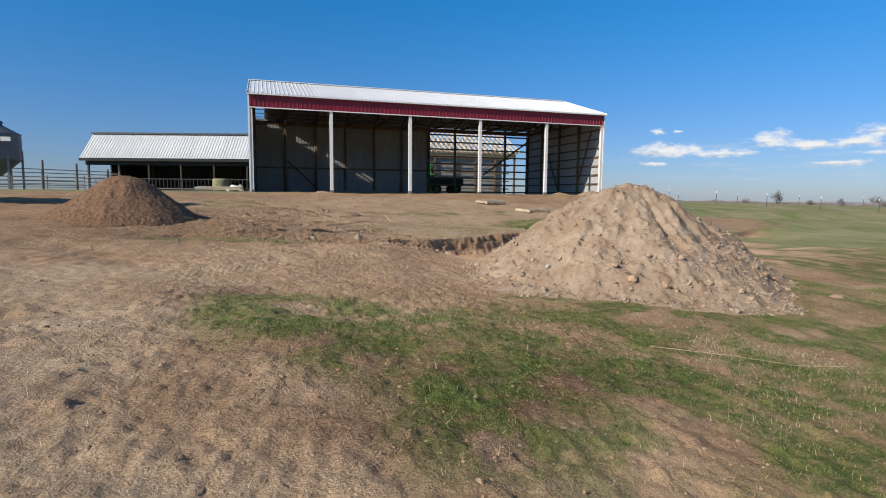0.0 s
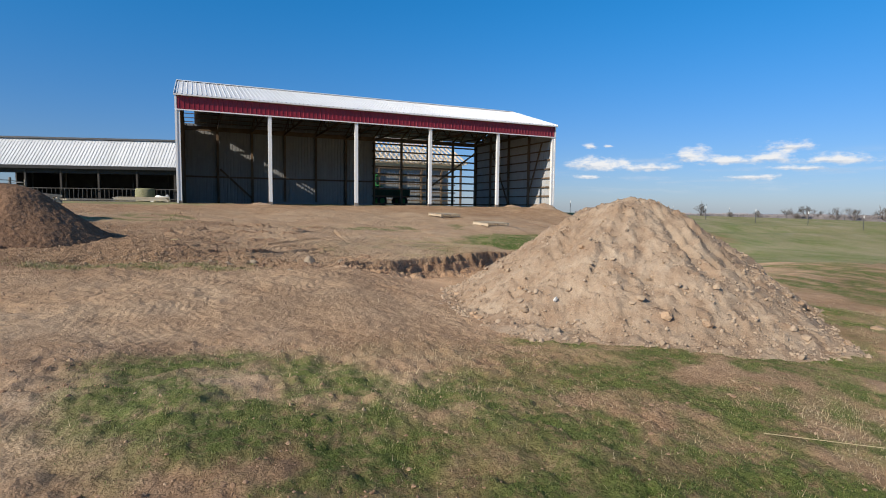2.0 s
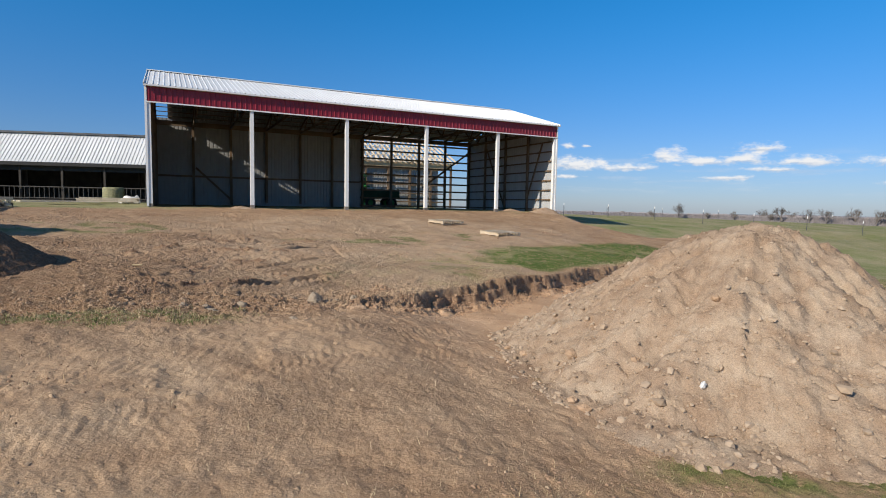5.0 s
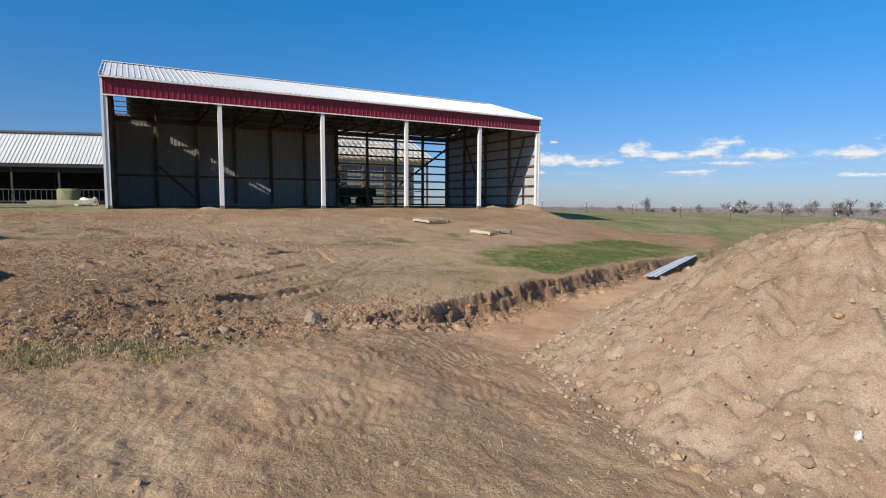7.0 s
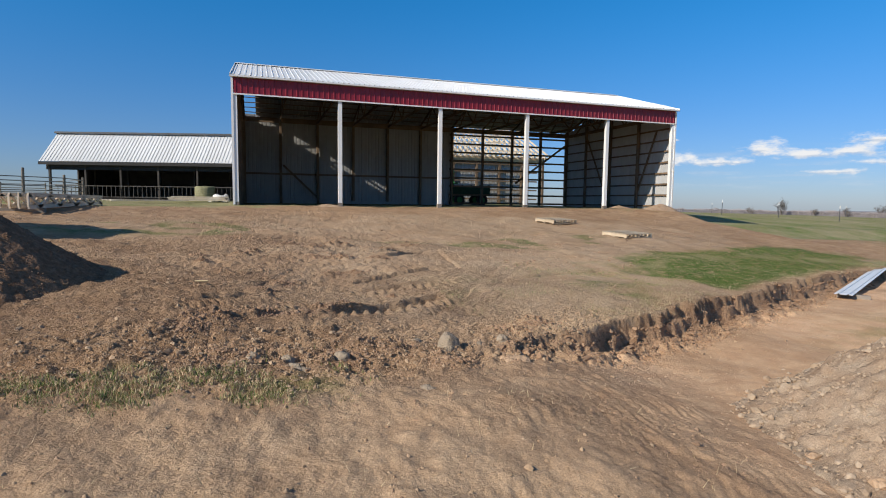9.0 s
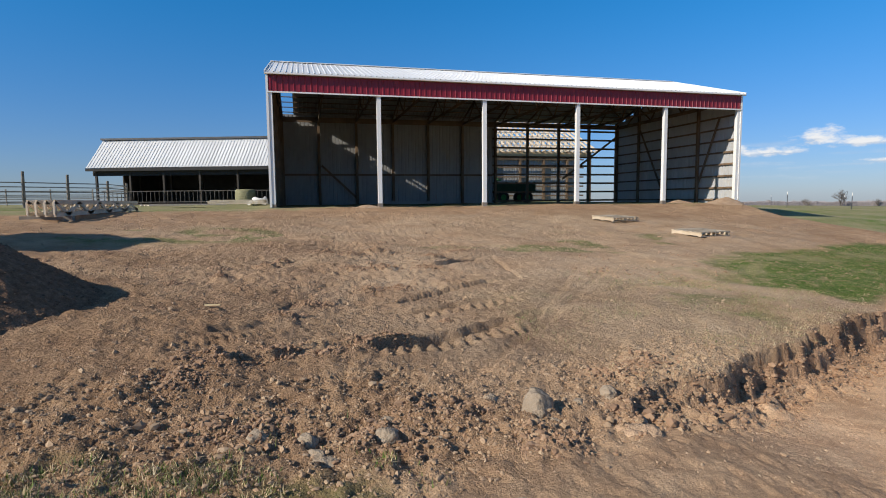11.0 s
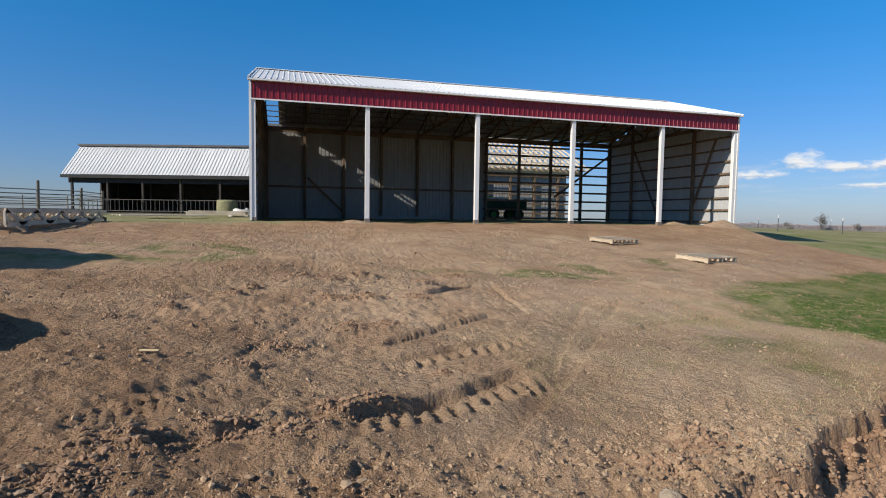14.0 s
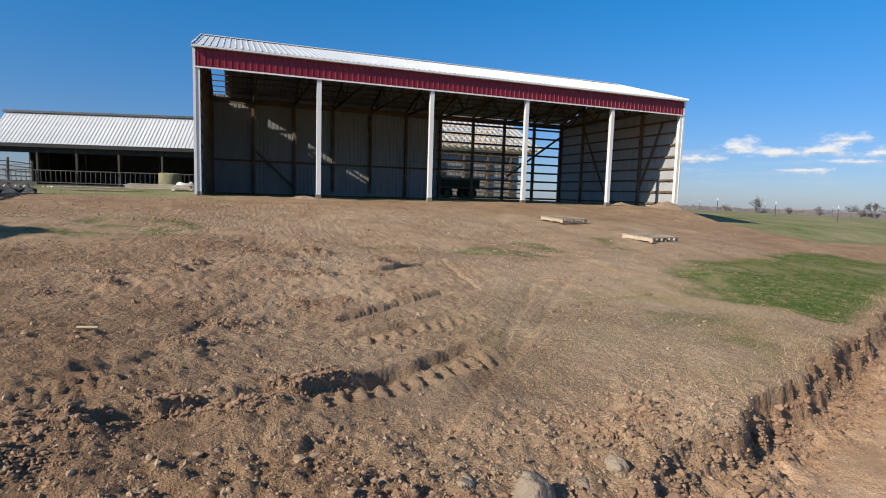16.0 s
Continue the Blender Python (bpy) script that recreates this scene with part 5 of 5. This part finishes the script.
# Added out of view, in place of the unknown thing that shadows the yard.
build_feed_bin(-7.3, -14.0, -0.5, 1.4, "unseen hopper feed bin added beside the yard for its shadow")


def truss_stack():
    st = thing("truss_stack", "new timber roof trusses stacked on edge on blocks", "truss stack")
    for k in range(4):
        bm = bmesh.new()
        x, L, h = -3.7 - 0.3 * k, 7.0, 0.32
        y0 = -7.9 + 0.25 * k
        z0 = -0.12
        beam(bm, (x, y0, z0 + 0.10), (x, y0 + L, z0 + 0.16), 0.045, 0.11)
        beam(bm, (x, y0, z0 + 0.10 + h), (x, y0 + L, z0 + 0.16 + h * 0.7), 0.045, 0.11)
        n = 9
        for i in range(n):
            ya, yb = y0 + L * i / n, y0 + L * (i + 1) / n
            za, zb = z0 + 0.1, z0 + 0.1 + h * (1 - 0.3 * (i + 1) / n)
            beam(bm, (x, ya, za if i % 2 else za + h * (1 - 0.3 * i / n)), (x, yb, zb if i % 2 else za), 0.045, 0.09)
        beam(bm, (x, y0, z0 + 0.1), (x, y0, z0 + 0.1 + h), 0.045, 0.09)
        part("truss", bm, PALE_WOOD, st)
    for y in (-7.2, -4.5, -1.6):
        part("block", boxed(-4.75, -3.55, y - 0.08, y + 0.08, -0.3, -0.06), GREY_WOOD, st)


truss_stack()


def pipe_fence():
    pts = [(-15.5, 9.0), (-12.4, 11.0), (-9.4, 14.5), (-9.6, 19.0), (-13.2, 24.4)]
    pf = thing("pipe_fence", "galvanised pipe corral panels with timber posts", "fence")
    for (ax, ay), (bx, by) in zip(pts, pts[1:]):
        for z in (0.35, 0.62, 0.89, 1.16, 1.4):
            part("rail", tube(bmesh.new(), [(ax, ay, z), (bx, by, z)], [0.028, 0.028], 6), PIPE, pf)
    for x, y, h in ((-15.5, 9, 1.5), (-12.4, 11, 2.0), (-10.9, 12.7, 1.9), (-9.4, 14.5, 1.6), (-9.6, 19, 1.6)):
        part("post", tube(bmesh.new(), [(x, y, -0.3), (x + 0.03, y, h)], [0.09, 0.075], 8), GREY_WOOD, pf)
    lf = thing("wire_fence", "far pipe fence across the pasture", "fence")
    for z in (0.3, 0.6, 0.9, 1.2):
        part("rail", tube(bmesh.new(), [(-42, 22, z), (-14, 26, z)], [0.03, 0.03], 6), PIPE, lf)
    for k in range(11):
        x = -42 + 2.8 * k
        part("post", tube(bmesh.new(), [(x, 22 + 0.143 * (x + 42), -0.3), (x, 22 + 0.143 * (x + 42), 1.35)], [0.05, 0.05], 6), GREY_WOOD, lf)


pipe_fence()


# ---------------------------------------------------------------- things on the slope
def pallet(x, y, rz, tilt, label):
    pl = thing("pallet", label, "pallet", pose(x, y, z_at(x, y) + 0.02, tilt, 0, rz), "pallets on the slope")
    for k in range(7):
        part("slat", boxed(-0.6, 0.6, -0.5 + k * 0.152, -0.5 + k * 0.152 + 0.095, 0.115, 0.135), PALLET_WOOD, pl)
    for s in (-0.58, -0.02, 0.54):
        part("runner", boxed(s, s + 0.04, -0.5, 0.51, 0.022, 0.115), PALLET_WOOD, pl)
    for yy in (-0.5, -0.05, 0.41):
        part("base_slat", boxed(-0.6, 0.6, yy, yy + 0.1, 0.0, 0.02), PALLET_WOOD, pl)


pallet(12.75, -6.55, 14, 3, "weathered wooden pallet lying on the bare slope")
pallet(13.35, -10.05, 12, 3, "pale wooden pallet lying flat on the soil")


def steel_strip():
    x0, y0, x1, y1 = 13.9, -16.5, 20.8, -12.78
    ln = math.hypot(x1 - x0, y1 - y0)
    bm = sheet(0.34, ln, 0.17, 0.02, 0.006)
    ob = mesh_object("roofing_sheet", bm, ROOF_STEEL)
    za, zb = z_at(x0 + 0.3, y0 - 0.2) + 0.12, z_at(x1 + 0.2, y1 - 0.2) + 0.08
    ob.matrix_basis = Matrix.Translation((x0, y0, za)) @ pose(0, 0, 0, math.degrees(math.atan2(zb - za, ln)), 0, math.degrees(math.atan2(y1 - y0, x1 - x0)) - 90)
    tagged(ob, "long grey ribbed steel sheet lying in the cut", "steel sheet")
    bl = mesh_object("timber_block", boxed(-0.3, 0.3, -0.05, 0.05, 0, 0.11), GREY_WOOD)
    bl.matrix_basis = pose(x0 + 0.55, y0 - 0.05, z_at(x0 + 0.55, y0 - 0.05) - 0.02, 0, 0, -60)
    tagged(bl, "short timber block under the steel sheet", "timber")


steel_strip()
rock(3.72, -20.3, 0.114, 0.102, 0.162, 10, 1, STONE, "tall grey-tan field stone beside the cut")
rock(4.22, -20.62, 0.162, 0.114, 0.084, -28, 2, CLAY_STONE, "rounded orange-tan stone at the cut edge")
rock(4.36, -20.46, 0.072, 0.054, 0.048, 30, 3, STONE, "small pale stone behind the tan one")
rock(2.38, -20.72, 0.114, 0.078, 0.060, 8, 4, STONE, "flat grey stone half sunk in the soil")
rock(2.05, -19.78, 0.066, 0.054, 0.054, 40, 5, STONE, "small grey stone in loose soil")
rock(2.92, -21.1, 0.072, 0.054, 0.042, 20, 6, STONE, "pale stone in the rubble")
rock(2.75, -20.3, 0.144, 0.078, 0.084, 35, 7, STONE, "angular stone in the thrown-up soil")
rock(3.2, -21.28, 0.120, 0.078, 0.060, -10, 8, STONE, "flat stone at the foot of the rubble")
rock(2.52, -19.12, 0.030, 0.030, 0.030, 0, 9, STONE, "fist-sized pale stone in the ruts")
rock(1.6, -20.9, 0.060, 0.048, 0.036, 50, 10, STONE, "small stone at the rubble edge")
rock(10.35, -26.3, 0.144, 0.120, 0.084, 15, 11, CLAY_STONE, "tan stone lying in the grass")
rock(6.75, -23.05, 0.072, 0.060, 0.060, 15, 12, CLAY_STONE, "reddish clod at the heap's foot")
rock(6.05, -22.55, 0.048, 0.042, 0.042, 15, 13, CLAY_STONE, "small reddish clod on the track")
rock(10.15, -1.2, 0.168, 0.120, 0.072, 15, 14, STONE, "pale stone lying before the shed")


def heap_stone(x, y, z, s, seed, mat, label):
    ob = mesh_object("rock", rock_mesh(seed, s, s * 0.8, s * 0.6, 1), mat)
    ob.matrix_basis = pose(x, y, z, random.uniform(-30, 30), random.uniform(-30, 30), random.uniform(0, 360))
    tagged(ob, label, "rock", "stones on the heap")


def heap_z(x, y):
    X, Y, Z, R = TAN
    k = np.argmin((X - x) ** 2 + (Y - y) ** 2)
    return float(Z.reshape(-1)[k])


hr = random.Random(3)
for k in range(14):
    a, q = hr.uniform(math.radians(150), math.radians(330)), hr.uniform(0.55, 1.05)
    x, y = 8.35 + 3.15 * q * math.cos(a), -23.75 + 3.05 * q * math.sin(a)
    s = hr.uniform(0.04, 0.09) * (0.5 + 0.6 * q)
    heap_stone(x, y, heap_z(x, y) + s * 0.25, s, 20 + k, CLAY_STONE, "broken subsoil stone on the tan heap")
bm = rock_mesh(88, 0.045, 0.028, 0.04, 1)
ob = mesh_object("white_block", bm, PALE)
ob.matrix_basis = pose(5.92, -24.98, heap_z(5.92, -24.98) + 0.02, 15, 10, 30)
tagged(ob, "small white broken block at the heap's foot", "block")


# mounds of soil against the right front corner and small clods before the shed
def mound(x, y, sx, sy, h, seed, label):
    n = 40
    u = np.linspace(-1.2, 1.2, n)
    U, V = np.meshgrid(u, u)
    R = np.hypot(U, V) * (1 + 0.2 * fbm(U, V, 1.5, 3, seed))
    X, Y = x + U * sx, y + V * sy
    Z = base(X, Y) - 0.06 + h * np.maximum(0, 1 - R) ** 1.2 + 0.04 * fbm(X, Y, 3.0, 3, seed)
    w = np.zeros_like(X)
    ob = grid_object("soil_mound", X, Y, Z, HEAP_SOIL, {"crumb": w + 0.6, "clay": w + 0.2, "moist": w + 0.1}, R < 1.15)
    tagged(ob, label, "dirt pile")


mound(22.7, -0.5, 1.7, 0.8, 0.40, 201, "low mound of tan soil against the shed corner")
mound(4.9, -0.5, 1.0, 0.5, 0.22, 205, "little heap of soil round a post foot")
mound(21.2, 1.2, 1.2, 0.5, 0.25, 207, "small mound of soil inside the shed")

# ---------------------------------------------------------------- stalks and twigs in the near grass
def stalk(pts, r, label):
    ob = mesh_object("stalk", tube(bmesh.new(), [(x, y, z_at(x, y) + dz) for x, y, dz in pts], [r] * len(pts), 5), material("dry_stalk", (0.42, 0.33, 0.19), (0.55, 0.45, 0.28), 5, 40, 0.8))
    tagged(ob, label, "stalk", "dry stalks in the grass")


stalk([(5.2, -28.3, 0.03), (5.7, -28.75, 0.06), (6.3, -28.95, 0.05), (6.7, -29.1, 0.03)], 0.0022, "long dry pale stalk lying in the grass")
stalk([(2.6, -30.4, 0.03), (2.75, -30.5, 0.05)], 0.005, "short dry stalk on the soil")
stalk([(3.1, -30.9, 0.02), (3.3, -31.0, 0.05)], 0.005, "bent dry stalk on the soil")
stalk([(1.3, -17.6, 0.03), (1.45, -17.65, 0.04)], 0.012, "pale splinter of wood on the soil")


# ---------------------------------------------------------------- fields beyond
def steel_post(x, y, h, mat):
    z = float(base(np.array([x]), np.array([y]))[0])
    fp = thing("fence_post", "thin steel fence post with a white insulator", "fence post", pose(x, y, z), "field fence posts")
    part("stem", boxed(-0.018, 0.018, -0.018, 0.018, -0.3, h), mat, fp)
    part("cap", tube(bmesh.new(), [(0, 0, h - 0.2), (0, 0, h + 0.03)], [0.03, 0.028], 8), WHITE_STEEL, fp)


for k in range(14):
    steel_post(34.0 + 3.1 * k, 18.5 - 2.9 * k, 1.25, DARK_TRIM)
for k in range(9):
    steel_post(60.0 + 7.0 * k, 34.0 - 4.0 * k, 1.3, DARK_TRIM)


def bare_tree(x, y, h, seed, name="bare_tree", label="leafless tree standing in the far field"):
    r = random.Random(seed)
    far = math.hypot(x - 2, y + 28)
    z = -0.0105 * far - 5.5 if x > 100 else float(base(np.array([float(x)]), np.array([float(y)]))[0]) - 0.3
    tr = thing(name, label, "tree", pose(x, y, z, 0, 0, r.uniform(0, 360)), "bare trees on the skyline")
    trunk, twigs = bmesh.new(), bmesh.new()

    def limb(p, d, ln, rad, depth):
        bm = trunk if depth < 2 else twigs
        pts, q = [p], p
        for k in range(3):
            d = (d + Vector((r.uniform(-0.2, 0.2), r.uniform(-0.2, 0.2), r.uniform(-0.02, 0.14)))).normalized()
            q = q + d * ln / 3
            pts.append(q)
        tube(bm, pts, [rad, rad * 0.86, rad * 0.72, rad * 0.56], 5 if depth < 2 else 3, depth == 0)
        if depth >= 5:
            return
        for k in range(4 if depth < 3 else 3 if depth < 4 else 2):
            a, s = r.uniform(0, 6.28), r.uniform(0.45, 0.95)
            o = d.orthogonal().normalized()
            o = Matrix.Rotation(a, 3, d) @ o
            limb(pts[r.choice((2, 3, 3))], (d + o * s).normalized(), ln * r.uniform(0.58, 0.8), rad * 0.58, depth + 1)

    limb(Vector((0, 0, 0)), Vector((0, 0, 1)), h * 0.30, h * 0.03, 0)
    part("trunk", trunk, BARK, tr)
    part("crown", twigs, BARK, tr, "fine bare twigs")


def polar(bearing, d):
    return 2 + d * math.sin(radians(bearing)), -28 + d * math.cos(radians(bearing))


for k, (b, d, h) in enumerate(((47.5, 452, 9), (49.8, 452, 13), (54.5, 460, 9), (56.5, 470, 11), (58.2, 455, 13), (59.0, 470, 10), (61.5, 455, 12), (63.5, 460, 13), (66, 455, 14), (70, 460, 14),
                                (44.6, 520, 8), (-27, 330, 9), (52.3, 460, 8), (53.4, 465, 7), (57.2, 460, 9), (60.3, 458, 11), (64.8, 455, 12), (67.5, 460, 12))):
    bare_tree(*polar(b, d), h * 1.35, 300 + k)


def woodland():
    """Far leafless woods: a lumpy belt of thicket with fine twigs standing out of it."""
    g = np.random.default_rng(12)
    B, Dm = np.meshgrid(np.linspace(38, 86, 1300), np.linspace(440, 860, 18))
    X, Y = 2 + Dm * np.sin(np.radians(B)), -28 + Dm * np.cos(np.radians(B))

    def crown(b, d):
        return -0.0105 * d + 1.0 + 1.3 * fbm(b, d * 0.01, 0.9, 4, 3) + 1.2 * np.abs(fbm(b, d * 0.02, 4.0, 4, 5, 0.7))

    Z = np.where(Dm < 445, base(X, Y) - 2, crown(B, Dm))
    # Aerial haze is mixed into the thicket's grey-brown.
    thicket = grid_object("hazed_thicket", X, Y, Z, material("hazed_thicket", (0.20, 0.175, 0.17), (0.28, 0.25, 0.245), 0.25, 1.3, 1.0, 0, 0.6, 0.8), {})
    tagged(thicket, "distant belt of brown leafless thicket", "woods", kind="stuff")
    n = 36000
    b, d = g.uniform(38, 86, n), g.uniform(450, 800, n)
    x, y = 2 + d * np.sin(np.radians(b)), -28 + d * np.cos(np.radians(b))
    z = crown(b, d)
    w, h = g.uniform(0.02, 0.07, n), g.uniform(0.4, 1.5, n) * (1 + 0.7 * fbm(b, d * 0, 1.3, 3, 9))
    o = np.stack([np.cos(np.radians(b)) * w, -np.sin(np.radians(b)) * w, 0 * w], -1)
    p = np.stack([x, y, z - 0.5], -1)
    top = np.stack([x + g.uniform(-0.7, 0.7, n), y, z + h], -1)
    v = np.stack([p - o, p + o, top], 1).reshape(-1, 3)
    me = bpy.data.meshes.new("far_woods")
    raw_mesh(me, v, np.arange(n * 3).reshape(-1, 3))
    # Twig tones are paled and greyed to paint in the distance haze.
    me.materials.append(island_material("hazed_twigs", [(0.26, 0.23, 0.23), (0.31, 0.28, 0.28), (0.28, 0.25, 0.25)], 0.95))
    tagged(new("far_woods", me), "distant leafless woods along the skyline", "woods", kind="stuff")


woodland()


def hills():
    b = np.radians(np.linspace(-100, 110, 160))
    d = np.array([1500.0, 1900.0, 2300.0])
    Bm, Dm = np.meshgrid(b, d)
    Z = np.where(Dm < 1600, -60.0, np.where(Dm < 2000, -17.0, -70.0)) + (Dm > 1600) * (Dm < 2000) * (5 * fbm(Bm * 6, Bm * 0, 1.0, 4, 7) + 3 * smooth(0.7, 0.95, Bm))
    w = np.ones_like(Z)
    # The hills' haze is in their blue-grey colour.
    ob = grid_object("backdrop", 2 + Dm * np.sin(Bm), -28 + Dm * np.cos(Bm), Z, material("hazy_hills", (0.20, 0.21, 0.24), (0.26, 0.26, 0.28), 0.004, 0.03, 1.0, 0, 0), {})
    tagged(ob, "low hazy wooded hills on the horizon", "hills", kind="structure")


hills()


def farmhouse(x, y, w, d, h, rz, roof):
    z = float(base(np.array([float(x)]), np.array([float(y)]))[0])
    fh = thing("farmhouse", "small pale farm building far across the fields", "house", pose(x, y, z, 0, 0, rz), "far farm buildings")
    part("wall", boxed(-w / 2, w / 2, -d / 2, d / 2, -1, h), INNER_STEEL, fh)
    r = bmesh.new()
    for s in (-1, 1):
        beam(r, (0, s * (d / 2 + 0.3), h - 0.1), (0, 0, h + d * 0.3), w + 0.6, 0.2)
    part("roof", r, roof, fh)
    for k in range(3):
        part("window", boxed(-w * 0.3 + k * w * 0.3 - 0.4, -w * 0.3 + k * w * 0.3 + 0.4, -d / 2 - 0.03, -d / 2, h * 0.35, h * 0.75), GLASS_DARK, fh)


farmhouse(*polar(58.6, 430), 4, 3, 1.4, -58, DARK_TRIM)
farmhouse(*polar(60.6, 440), 6, 3, 1.3, -52, OLD_ROOF)
farmhouse(*polar(62.1, 435), 4, 3, 1.3, -60, DARK_TRIM)
